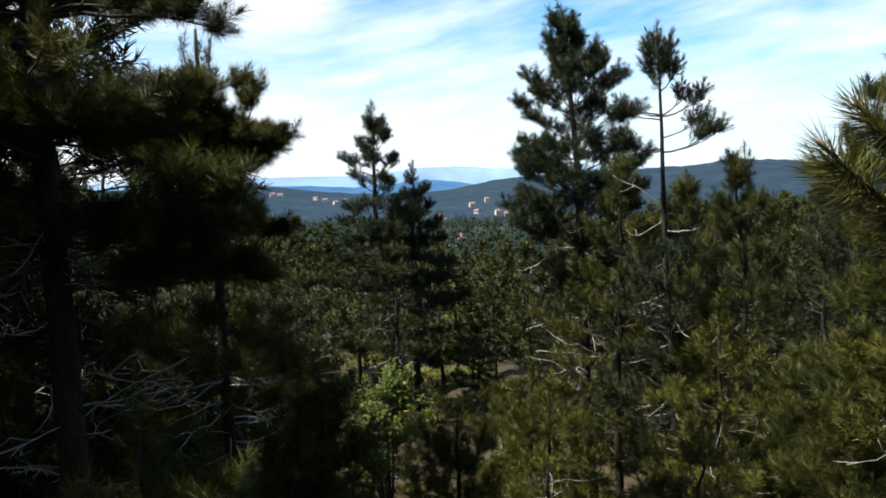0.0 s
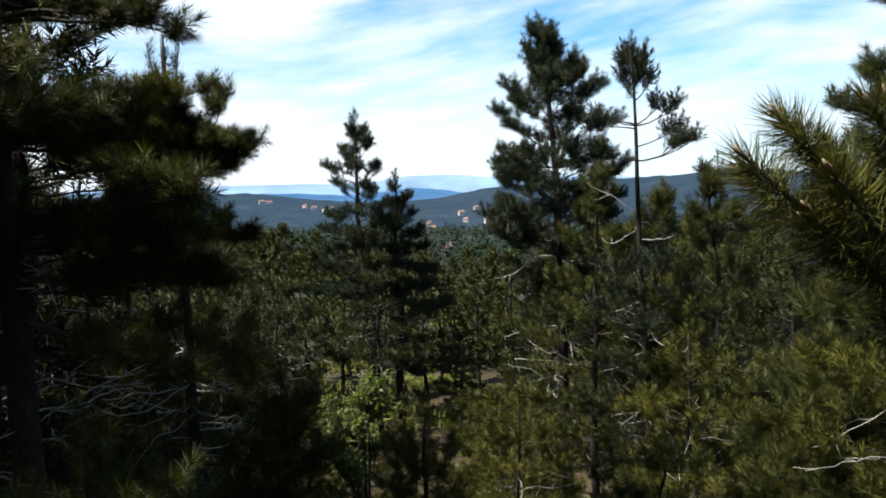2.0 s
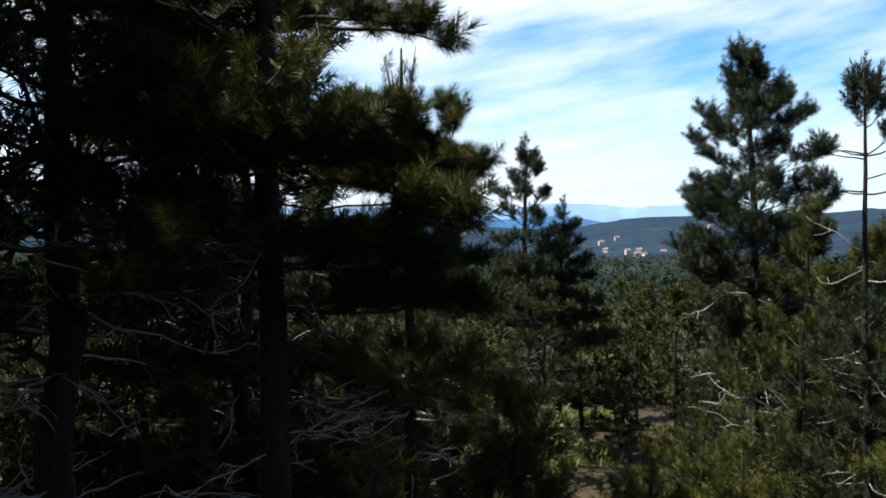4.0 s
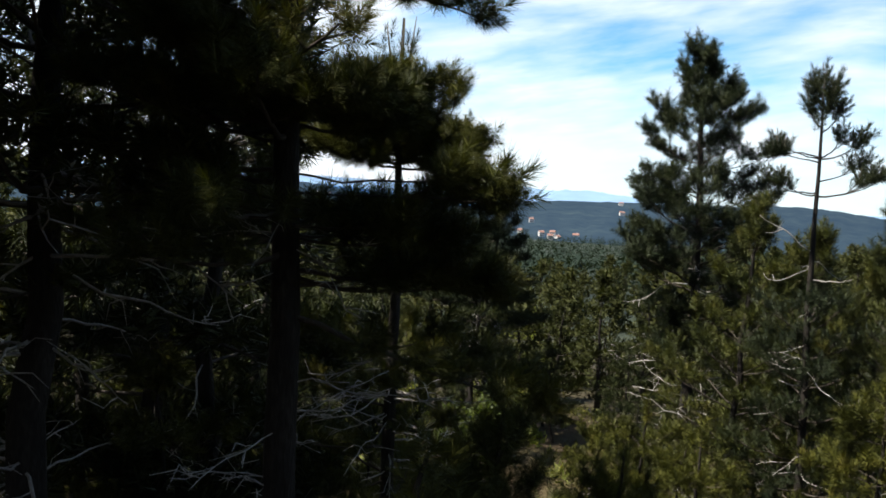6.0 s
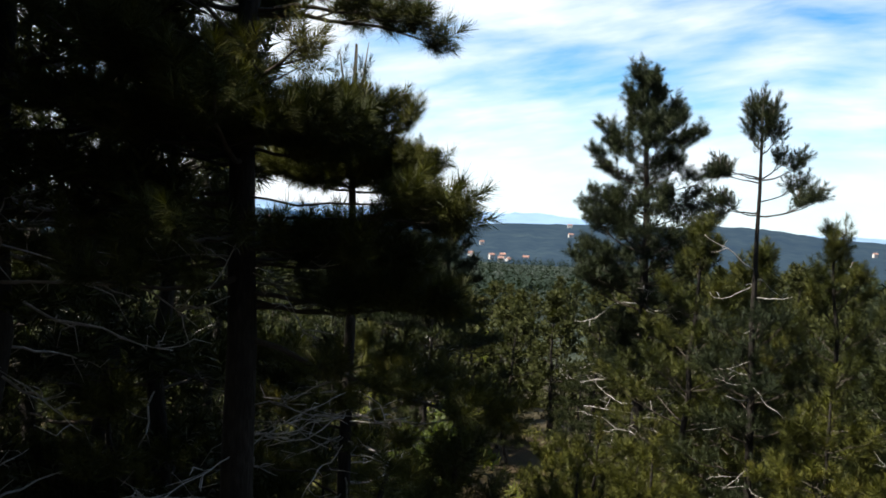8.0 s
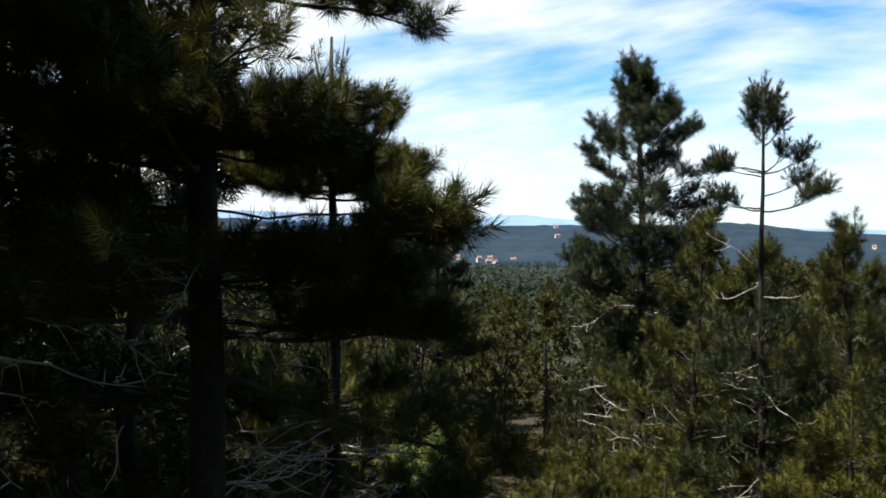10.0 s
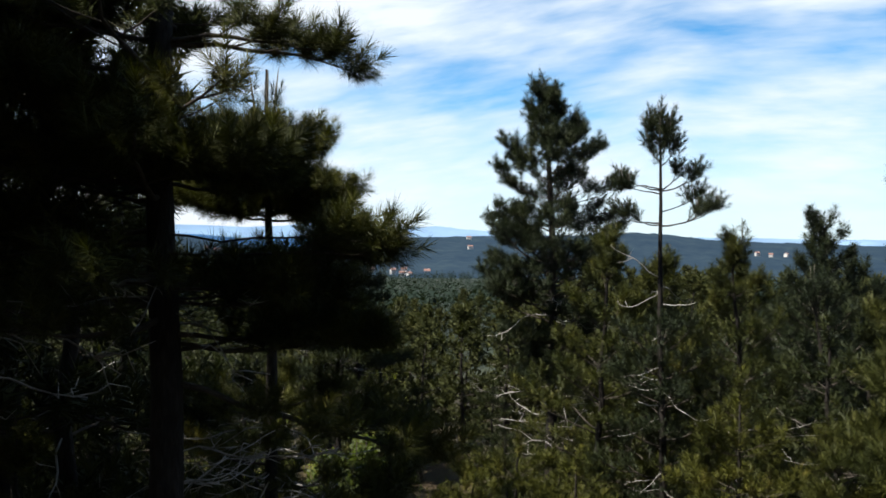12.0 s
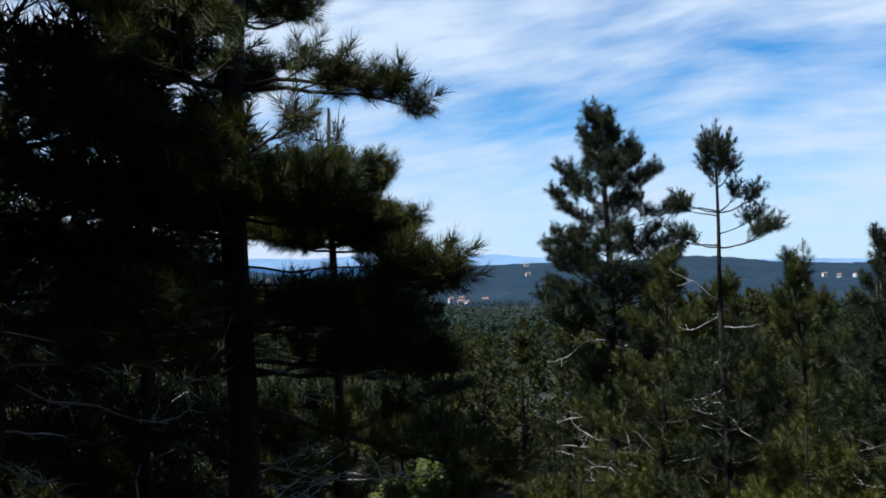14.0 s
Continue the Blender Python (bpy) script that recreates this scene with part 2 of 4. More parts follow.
# ---- needle tufts ----
def shoot_brush(rng, needles, width, length=0.09, shoot=0.18, spread=(32, 78), core=0.0, bent=False):
    """One shoot along +z, set all round with needles that point forward and out; core: the close-set needles round the twig, too dense to see through."""
    t = rng.random(needles) ** 0.85
    ang = rng.random(needles) * 2 * np.pi
    open_ = np.radians(spread[0] + (spread[1] - spread[0]) * (1 - t) ** 0.7 + rng.normal(0, 8, needles))
    ln = (length * (0.75 + 0.4 * rng.random(needles)) * (0.78 + 0.22 * (1 - t)))[:, None]
    axis = np.array([0, 0, 1.0])
    out = np.stack([np.cos(ang), np.sin(ang), 0 * ang], 1)
    d = unit(out * np.sin(open_)[:, None] + axis * np.cos(open_)[:, None] + rng.normal(0, 0.08, (needles, 3)))
    base = axis * (t * shoot)[:, None] + out * 0.004
    face = unit(out + axis * 0.35)
    side = unit(np.cross(d, face + rng.normal(0, 0.45, d.shape)))
    g = np.cross(side, d)
    g = g * np.sign((g * face).sum(1))[:, None]
    n = unit(face * 0.72 + g * 0.28)
    side = side * width * 0.5
    tip = base + d * ln + axis * 0.010
    if bent:
        mid = base + d * ln * 0.55
        v = np.stack([base - side, base + side, mid - side * 0.9, mid + side * 0.9, tip], 1).reshape(-1, 3)
        o = np.arange(needles)[:, None] * 5
        f = np.concatenate([o + [0, 1, 3], o + [0, 3, 2], o + [2, 3, 4]])
        n = np.repeat(n, 5, axis=0)
    else:
        v = np.stack([base - side, base + side, tip], 1).reshape(-1, 3)
        f = np.arange(needles * 3).reshape(-1, 3)
        n = np.repeat(n, 3, axis=0)
    if core:
        k = 3
        cv, cn = [(0, 0, -0.01)], [(0, 0, -1.0)]
        for h, w in ((0.25, 0.85), (0.85, 1.0)):
            for i in range(k):
                a, r = 6.2832 * i / k + h, core * w * rng.uniform(0.75, 1.25)
                cv.append((r * math.cos(a), r * math.sin(a), shoot * h + rng.normal(0, 0.012)))
                cn.append((math.cos(a), math.sin(a), 0.5 * h))
        cv.append((0, 0, shoot * 1.12)); cn.append((0, 0, 1.0))
        cf = []
        for i in range(k):
            j = (i + 1) % k
            cf += [(0, 1 + j, 1 + i), (1 + i, 1 + j, 1 + k + j), (1 + i, 1 + k + j, 1 + k + i), (1 + k + i, 1 + k + j, 1 + 2 * k)]
        f = np.concatenate([f, np.array(cf) + len(v)])
        v, n = np.concatenate([v, np.array(cv)]), np.concatenate([n, unit(np.array(cn))])
    v, f = rounded(v, f, n)
    return v, f, n


def tuft_set(seed, needles, width, count=4, **kw):
    rng = np.random.default_rng(seed)
    return [shoot_brush(rng, needles, width, **kw) for _ in range(count)]


T_NEAR = tuft_set(1, 165, 0.0026, bent=True, length=0.130, shoot=0.16, spread=(24, 92))
T_HERO = tuft_set(2, 120, 0.0036, length=0.095, shoot=0.15, spread=(26, 92))
T_CROWN = tuft_set(8, 90, 0.0048, length=0.092, shoot=0.16, spread=(34, 92))
T_FINE = tuft_set(5, 60, 0.0064, length=0.098, shoot=0.15, spread=(30, 92))
T_MID = tuft_set(3, 26, 0.0140, length=0.115, shoot=0.15, spread=(32, 92))
T_AIR = tuft_set(6, 60, 0.0052, length=0.080, shoot=0.19, spread=(24, 80))
T_FAR = tuft_set(4, 9, 0.058, length=0.20, shoot=0.26, spread=(25, 88))


def strew(templates, pos, way, size, rng):
    """All tufts of one bough: vertices, triangles and shading normals."""
    pos, way, size = np.asarray(pos, float), np.asarray(way, float), np.asarray(size, float)
    which = rng.integers(0, len(templates), len(pos))
    fr = frames_for(way)
    spin = rng.random(len(pos)) * 2 * np.pi
    c, s = np.cos(spin), np.sin(spin)
    rz = np.zeros((len(pos), 3, 3)); rz[:, 0, 0], rz[:, 0, 1], rz[:, 1, 0], rz[:, 1, 1], rz[:, 2, 2] = c, -s, s, c, 1
    fr = fr @ rz
    vs, fs, ns, n = [], [], [], 0
    for k, (tv, tf, tn) in enumerate(templates):
        sel = np.where(which == k)[0]
        if not len(sel):
            continue
        v = np.einsum("nij,mj->nmi", fr[sel], tv) * size[sel][:, None, None] + pos[sel][:, None]
        f = tf[None] + (np.arange(len(sel)) * len(tv))[:, None, None] + n
        vs.append(v.reshape(-1, 3)); fs.append(f.reshape(-1, 3)); n += len(sel) * len(tv)
        ns.append(np.einsum("nij,mj->nmi", fr[sel], tn).reshape(-1, 3))
    return np.concatenate(vs), np.concatenate(fs), np.concatenate(ns)


# ---- pines ----
def bough(rng, start, az, length, rise, tip_rise, radius, bare=0.3, step=0.17, side=0.5, up=0.75, fork=True, space=0.15, ends=2, flatness=0.0):
    """One limb: its wood as (points, radii) tubes, and its shoots as places, directions and sizes."""
    tubes, pos, way, size = [], [], [], []
    k = 7
    pts, p = [np.array(start, float)], np.array(start, float)
    a = az
    for i in range(k):
        e = rise + (tip_rise - rise) * (i / (k - 1)) ** 1.4 + rng.normal(0, 0.10)
        a += rng.normal(0, 0.11)
        p = p + np.array([math.cos(a) * math.cos(e), math.sin(a) * math.cos(e), math.sin(e)]) * length / k
        pts.append(p)
    pts = np.array(pts)
    tubes.append((pts, np.linspace(radius, max(0.004, radius * 0.25), k + 1)))
    at = np.linspace(0, 1, k + 1)

    def on(t):
        return np.array([np.interp(t, at, pts[:, j]) for j in range(3)])

    def shoots(p0, d0, ln):
        n = max(1, int(ln / space))
        for j in range(n):
            d = d0 * 0.85 + np.array([0, 0, up * 0.6]) + rng.normal(0, 0.22, 3)
            pos.append(p0 + d0 * ln * (j / n)); way.append(d); size.append(rng.uniform(0.75, 1.0))
        # the whorl of shoots at the end
        tip, main = p0 + d0 * ln, unit(d0 * 0.6 + np.array([0, 0, up]) + rng.normal(0, 0.15, 3))
        pos.append(tip); way.append(main); size.append(rng.uniform(1.0, 1.25))
        fr = frames_for(main[None])[0]
        turn = rng.random() * 6.28
        for j in range(ends + 2):
            w = turn + j * 2 * np.pi / (ends + 2)
            d = main * 0.8 + (fr[:, 0] * math.cos(w) + fr[:, 1] * math.sin(w)) * 0.8 + np.array([0, 0, 0.2]) + rng.normal(0, 0.15, 3)
            pos.append(tip - main * 0.03); way.append(d); size.append(rng.uniform(0.8, 1.1))

    t = bare
    sgn = 1
    while t < 0.97:
        q, d = on(t), unit(on(min(1, t + 0.05)) - on(t - 0.05))
        ln = min(length * side * (1.08 - t) ** 0.8, 0.75) * rng.uniform(0.6, 1.15)
        if ln > 0.1 and fork:
            flat = unit(np.cross(d, [0, 0, 1.0])) * sgn
            sd = unit(d * rng.uniform(0.5, 0.9) + flat * rng.uniform(0.6, 1.0) + np.array([0, 0, rng.uniform(0.0, 0.5 - 0.35 * flatness)]))
            end = q + sd * ln + np.array([0, 0, ln * (0.18 - 0.1 * flatness)])
            tubes.append((np.array([q, (q + end) / 2 - [0, 0, ln * 0.04], end]), np.array([max(0.004, radius * 0.38), 0.005, 0.003])))
            g = 0.45 if ln > 0.35 else 0.2
            shoots(q + (end - q) * g, unit(end - q), ln * (1 - g))
            if ln > 0.45:
                for s2 in (-1, 1):
                    w2 = unit(sd + s2 * np.cross(sd, [0, 0, 1.0]) * 0.9 + [0, 0, 0.25])
                    q2 = q + (end - q) * rng.uniform(0.45, 0.7)
                    e2 = q2 + w2 * ln * 0.4
                    tubes.append((np.array([q2, (q2 + e2) / 2, e2]), np.array([0.004, 0.0035, 0.0025])))
                    shoots(q2 + (e2 - q2) * 0.4, w2, ln * 0.24)
        else:
            shoots(q, d, 0.05)
        sgn = -sgn
        t += step / max(length, 0.2) * rng.uniform(0.7, 1.3)
    d = unit(pts[-1] - pts[-2])
    shoots(pts[-1] - d * 0.12, d, 0.16)
    return tubes, pos, way, size


def bare_limb(rng, start, az, length, rise, radius, twigs=5):
    """A dead limb: crooked, drooping and turning up again, with stiff forked twigs."""
    out = []
    k = 9
    p, pts, a = np.array(start, float), [np.array(start, float)], az
    e = rise
    for i in range(k):
        a += rng.normal(0, 0.20)
        e = 0.7 * e + 0.3 * rise + rng.normal(0, 0.20) - 0.06 + 0.14 * i / k
        p = p + np.array([math.cos(a) * math.cos(e), math.sin(a) * math.cos(e), math.sin(e)]) * length / k * rng.uniform(0.8, 1.2)
        pts.append(p)
    pts = np.array(pts)
    out.append((pts, np.linspace(radius, 0.0030, k + 1) * rng.uniform(0.85, 1.15, k + 1)))
    for _ in range(twigs):
        i = int(rng.integers(2, k))
        q = pts[i]
        b = a + rng.choice([-1, 1]) * rng.uniform(0.3, 1.3)
        ln = length * rng.uniform(0.10, 0.36)
        w = np.array([math.cos(b), math.sin(b), rng.uniform(-0.5, 0.5)])
        m = q + w * ln * 0.5 + rng.normal(0, 0.14 * ln, 3)
        t = m + unit(w + rng.normal(0, 0.5, 3)) * ln * 0.5
        out.append((np.array([q, (q + m) / 2 + rng.normal(0, 0.05 * ln, 3), m, t]), np.array([radius * 0.45, radius * 0.38, 0.0035, 0.0018])))
    return out


def trunk_line(rng, base, top, bend=0.05, k=12):
    base, top = np.array(base, float), np.array(top, float)
    t = np.linspace(0, 1, k + 1)
    pts = base + (top - base) * t[:, None]
    wob = np.cumsum(rng.normal(0, bend, (k + 1, 2)), axis=0)
    wob -= np.outer(t, wob[-1])
    pts[1:-1, :2] += wob[1:-1]
    return t, pts


def candles(rng, tubes, p, n, length, spread=0.05, radius=0.008):
    """Upright pale new shoots at a tip."""
    for _ in range(n):
        o = np.array([rng.normal(0, spread), rng.normal(0, spread), 0])
        ln = length * rng.uniform(0.6, 1.15)
        tip = p + o * 1.6 + np.array([0, 0, ln])
        tubes.add([p + o, (p + o + tip) / 2, tip], [radius, radius * 0.9, radius * 0.3], 5)


def pine(name, base, top, girth, crown_from, reach, seed, tufts, mat, label, group="", whorl=0.4, per=5, gap=0.0,
         rise_low=0.05, rise_high=0.9, tip_up=0.35, dead=6, dead_reach=0.9, split=True, extra=(), skip=None, side=0.5, step=0.17,
         flatness=0.0, up=0.75, spikes=0, bend=0.04, shoots=1.0, bare=0.3, dead_from=0.12, sides=8, space=0.15, ends=2, buds=0.0, bud_len=0.05, dead_to=0.0, dead_thick=0.0075, dead_twigs=4):
    """A pine with its foot at base. crown_from: share of the height where live limbs begin. reach: list of (share of the crown, limb length).
    extra: limbs (height in the world, azimuth, length, rise, tip rise, radius) of their own."""
    rng = np.random.default_rng(seed)
    ob = new(name)
    ob.location = base
    tagged(ob, label, "pine tree", group)
    foot, high = np.zeros(3), np.array(top, float) - np.array(base, float)
    t, line = trunk_line(rng, foot, high, bend)
    H = high[2]
    tb = Tubes()
    prof = girth * 0.5 * (1 - t) ** 0.75 + 0.008
    prof[0] *= 1.35
    tb.add(line, prof, sides)
    piece("trunk", *tb.data(), M_BARK, ob, smooth=True)

    def on(z):
        return np.array([np.interp(z, line[:, 2], line[:, j]) for j in range(3)])

    def girth_at(z):
        return float(np.interp(z, line[:, 2], prof))

    rs = np.array([r[0] for r in reach]); rl = np.array([r[1] for r in reach])
    limbs = []
    z = H * crown_from
    turn = rng.random() * 6.28
    while z < H - 0.25:
        c = (z - H * crown_from) / (H * (1 - crown_from))
        for i in range(per):
            az = turn + i * 2 * np.pi / per + rng.normal(0, 0.25)
            ln = float(np.interp(c, rs, rl)) * rng.uniform(0.72, 1.15)
            zz = z + rng.uniform(-0.12, 0.12)
            if rng.random() < gap or ln < 0.12 or (skip and skip(az % (2 * np.pi), zz, ln)):
                continue
            ri = rise_low + (rise_high - rise_low) * c ** 1.2 + rng.normal(0, 0.08)
            limbs.append((zz, az, ln, ri, ri + tip_up, max(0.007, girth_at(zz) * 0.26), bare if ln > 0.5 else 0.15))
        turn += 1.1
        z += whorl * rng.uniform(0.8, 1.2)
    limbs += [(e[0] - base[2], *e[1:6], e[6] if len(e) > 6 else bare) for e in extra]
    wood, P, W, S = Tubes(), [], [], []
    for i, (zz, az, ln, ri, ti, rad, br) in enumerate(limbs):
        own = i >= len(limbs) - len(extra)
        tubes, pos, way, size = bough(rng, on(zz), az, ln, ri, ti, rad, br, step * (0.75 if own else 1), side, space=space * (0.75 if own else 1), ends=ends + (2 if own else 0), flatness=flatness, up=up)
        size = np.array(size) * shoots
        if split:
            w = Tubes()
            for a_, b_ in tubes:
                w.add(a_, b_, 5)
            lob = piece("limb", *w.data(), M_TWIG, ob, smooth=True)
            leaves("foliage", strew(tufts, pos, way, size, rng), mat, lob)
            if buds and own:
                for p_, w_, s_ in zip(pos, way, size):
                    if rng.random() < buds:
                        w_ = unit(np.array(w_) * 0.4 + [0, 0, 1.0])
                        q_ = np.array(p_) + w_ * 0.13 * s_
                        bl = bud_len * rng.uniform(0.6, 1.15)
                        bt = Tubes()
                        bt.add([q_ - w_ * 0.04, q_ + w_ * bl * 0.4, q_ + w_ * bl * 0.8, q_ + w_ * bl], [0.006, 0.0075, 0.006, 0.002], 5)
                        piece("new_shoot", *bt.data(), M_CANDLE, lob, "grey-green upright new shoot", smooth=True)
        else:
            for a_, b_ in tubes[:1] if tufts is T_FAR else tubes:
                wood.add(a_, b_, 3 if tufts is T_FAR else 4)
            P += list(pos); W += list(way); S += list(size)
    # the leader at the top
    n = 24 if spikes > 2 else 10
    down = 0.22 if spikes > 2 else 0.0
    lp = [high - [0, 0, down + 0.50 * j / n] + rng.normal(0, 0.02, 3) for j in range(n)]
    lean = 0.22 if spikes > 2 else 0.5
    lw = [np.array([rng.normal(0, lean), rng.normal(0, lean), 1.0]) for _ in range(n)]
    if spikes > 2:
        lp = [p + np.array([rng.normal(0, 0.07), rng.normal(0, 0.07), 0]) for p in lp]
    if split:
        leaves("leader", strew(T_AIR if spikes > 2 else tufts, lp, lw, np.full(n, shoots), rng), M_NEEDLE_VEILED if spikes > 2 else mat, ob)
    else:
        P += lp; W += lw; S += [shoots] * n
        tagged(piece("branchwork", *wood.data(), M_TWIG, ob, smooth=True), kind="stuff")
        leaves("crown", strew(tufts, P, W, S, rng), mat, ob)
    if spikes:
        cb = Tubes()
        candles(rng, cb, high - [0, 0, 0.03 + down * 1.3], spikes, 0.24 + down * 0.5, 0.03 + down * 0.25, 0.0085)
        tagged(piece("candle_tuft", *cb.data(), M_CANDLE, ob, "pale upright new shoots", smooth=True), kind="stuff")
    if dead:
        for i in range(dead):
            zz = H * rng.uniform(dead_from, max(crown_from + 0.03, dead_from + 0.1, dead_to))
            w = Tubes()
            for a_, b_ in bare_limb(rng, on(zz), rng.random() * 6.28, dead_reach * rng.uniform(0.5, 1.2), rng.uniform(-0.35, 0.2), dead_thick, dead_twigs):
                w.add(a_, b_, 4)
            piece("dead_limb", *w.data(), M_DEAD, ob, "bare grey dead limb", smooth=True)
    return ob


# ---- ground ----
def ground_z(x, y):
    x, y = np.asarray(x, float), np.asarray(y, float)
    d = np.where(y > 0, np.hypot(x * 0.35, y), y)
    z = np.interp(d, [-400, -60, 0, 7, 14, 25, 50, 150, 400, 700, 1000, 1500, 4900], [6, 3, 0, -2.1, -4.0, -5.0, -6.3, -12, -25, -34, -38, -40, -45])
    w = np.clip(np.abs(d) / 12, 0.15, 1)
    return z + w * (0.30 * np.sin(x * 0.31 + 1.3) * np.cos(y * 0.27) + 0.12 * np.sin(x * 0.9 + y * 0.7)) + np.clip(d - 80, 0, 400) / 400 * 2.0 * np.sin(x * 0.013 + 2) * np.cos(y * 0.011)


def build_ground():
    rad = np.concatenate([[0.0], np.geomspace(0.8, 4900, 90)])
    ang = np.linspace(0, 2 * np.pi, 180, endpoint=False)
    R, A = np.meshgrid(rad[1:], ang, indexing="ij")
    X, Y = R * np.cos(A), R * np.sin(A)
    v = np.concatenate([[[0, 0, 0.0]], np.stack([X, Y, ground_z(X, Y)], -1).reshape(-1, 3)])
    n, k = len(ang), len(rad) - 1
    f = [[0, 1 + j, 1 + (j + 1) % n] for j in range(n)]
    i, j = np.meshgrid(np.arange(k - 1), np.arange(n), indexing="ij")
    a0, a1 = 1 + i * n + j, 1 + i * n + (j + 1) % n
    f = np.concatenate([f, np.stack([a0, a0 + n, a1 + n], -1).reshape(-1, 3), np.stack([a0, a1 + n, a1], -1).reshape(-1, 3)])
    m = rough_stuff("dry_grass_and_litter", [(0.30, (0.020, 0.013, 0.008)), (0.45, (0.042, 0.029, 0.016)), (0.6, (0.062, 0.050, 0.022)), (0.78, (0.10, 0.088, 0.034))], 0.35, bump=0.8, fine=22, depth=0.08)
    # beyond the near slope the soil is hidden by dark scrub
    n, l = m.node_tree.nodes, m.node_tree.links
    geo, dist, far = n.new("ShaderNodeNewGeometry"), n.new("ShaderNodeVectorMath"), n.new("ShaderNodeMapRange")
    dist.operation = "LENGTH"
    l.new(geo.outputs["Position"], dist.inputs[0]); l.new(dist.outputs["Value"], far.inputs["Value"])
    far.inputs["From Min"].default_value, far.inputs["From Max"].default_value = 22, 60
    scrub, mix = n.new("ShaderNodeTexNoise"), n.new("ShaderNodeMix")
    scrub.inputs["Scale"].default_value, scrub.inputs["Detail"].default_value = 0.12, 6
    l.new(n["Texture Coordinate"].outputs["Object"], scrub.inputs["Vector"])
    green = ramp(n, [(0.35, (0.006, 0.010, 0.008)), (0.65, (0.024, 0.032, 0.020))])
    l.new(scrub.outputs["Fac"], green.inputs[0])
    mix.data_type = "RGBA"
    l.new(far.outputs[0], mix.inputs[0])
    base = n["Principled BSDF"].inputs["Base Color"]
    l.new(base.links[0].from_socket, mix.inputs[6]); l.new(green.outputs[0], mix.inputs[7])
    l.new(mix.outputs[2], base)
    return tagged(piece("ground", v, f, m, smooth=True), "sloping ground of dry grass and brown pine litter", "ground", kind="structure")


build_ground()


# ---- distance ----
def haze_hill(name, colour, haze_glow, label, profile, near, far, foot, seed, wob, strength=1.0):
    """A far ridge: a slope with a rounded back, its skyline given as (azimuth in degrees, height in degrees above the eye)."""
    m, n, l, b = material(name + "_hazed_cover")
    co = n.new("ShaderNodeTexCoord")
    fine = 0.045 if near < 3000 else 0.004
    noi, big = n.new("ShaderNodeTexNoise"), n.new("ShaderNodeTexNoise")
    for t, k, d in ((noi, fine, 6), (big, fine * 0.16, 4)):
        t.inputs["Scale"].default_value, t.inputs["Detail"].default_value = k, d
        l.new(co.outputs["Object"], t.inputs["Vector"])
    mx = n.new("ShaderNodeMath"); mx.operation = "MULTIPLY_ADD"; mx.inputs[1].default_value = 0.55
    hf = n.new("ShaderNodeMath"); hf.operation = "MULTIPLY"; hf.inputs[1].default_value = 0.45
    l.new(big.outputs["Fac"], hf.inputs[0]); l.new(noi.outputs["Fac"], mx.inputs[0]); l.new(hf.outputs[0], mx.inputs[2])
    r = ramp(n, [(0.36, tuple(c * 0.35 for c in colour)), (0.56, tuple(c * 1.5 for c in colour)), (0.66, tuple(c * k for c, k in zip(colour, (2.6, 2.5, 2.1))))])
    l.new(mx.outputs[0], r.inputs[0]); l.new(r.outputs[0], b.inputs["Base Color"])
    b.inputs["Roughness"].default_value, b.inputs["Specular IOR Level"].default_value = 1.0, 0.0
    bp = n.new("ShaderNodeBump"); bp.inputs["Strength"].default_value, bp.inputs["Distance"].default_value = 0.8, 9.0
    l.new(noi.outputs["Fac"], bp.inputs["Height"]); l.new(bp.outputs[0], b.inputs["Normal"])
    # blue air haze over the slope is painted as faint emission
    b.inputs["Emission Color"].default_value = (*haze_glow, 1)
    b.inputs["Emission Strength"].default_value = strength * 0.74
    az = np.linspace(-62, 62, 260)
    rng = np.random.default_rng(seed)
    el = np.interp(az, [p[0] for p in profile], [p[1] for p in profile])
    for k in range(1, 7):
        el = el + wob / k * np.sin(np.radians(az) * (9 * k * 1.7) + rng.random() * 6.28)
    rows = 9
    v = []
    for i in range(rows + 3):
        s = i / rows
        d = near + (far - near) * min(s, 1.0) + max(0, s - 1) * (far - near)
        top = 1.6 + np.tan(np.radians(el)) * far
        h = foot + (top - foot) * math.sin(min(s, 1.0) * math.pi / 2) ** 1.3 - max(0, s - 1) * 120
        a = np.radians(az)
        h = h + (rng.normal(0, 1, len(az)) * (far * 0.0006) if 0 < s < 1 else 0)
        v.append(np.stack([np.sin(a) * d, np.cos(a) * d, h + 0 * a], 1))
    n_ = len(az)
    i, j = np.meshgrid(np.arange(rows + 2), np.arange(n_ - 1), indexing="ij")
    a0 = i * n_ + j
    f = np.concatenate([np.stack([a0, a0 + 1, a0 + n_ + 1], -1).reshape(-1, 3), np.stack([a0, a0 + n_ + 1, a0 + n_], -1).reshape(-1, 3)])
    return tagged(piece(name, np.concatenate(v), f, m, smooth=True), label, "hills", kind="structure")


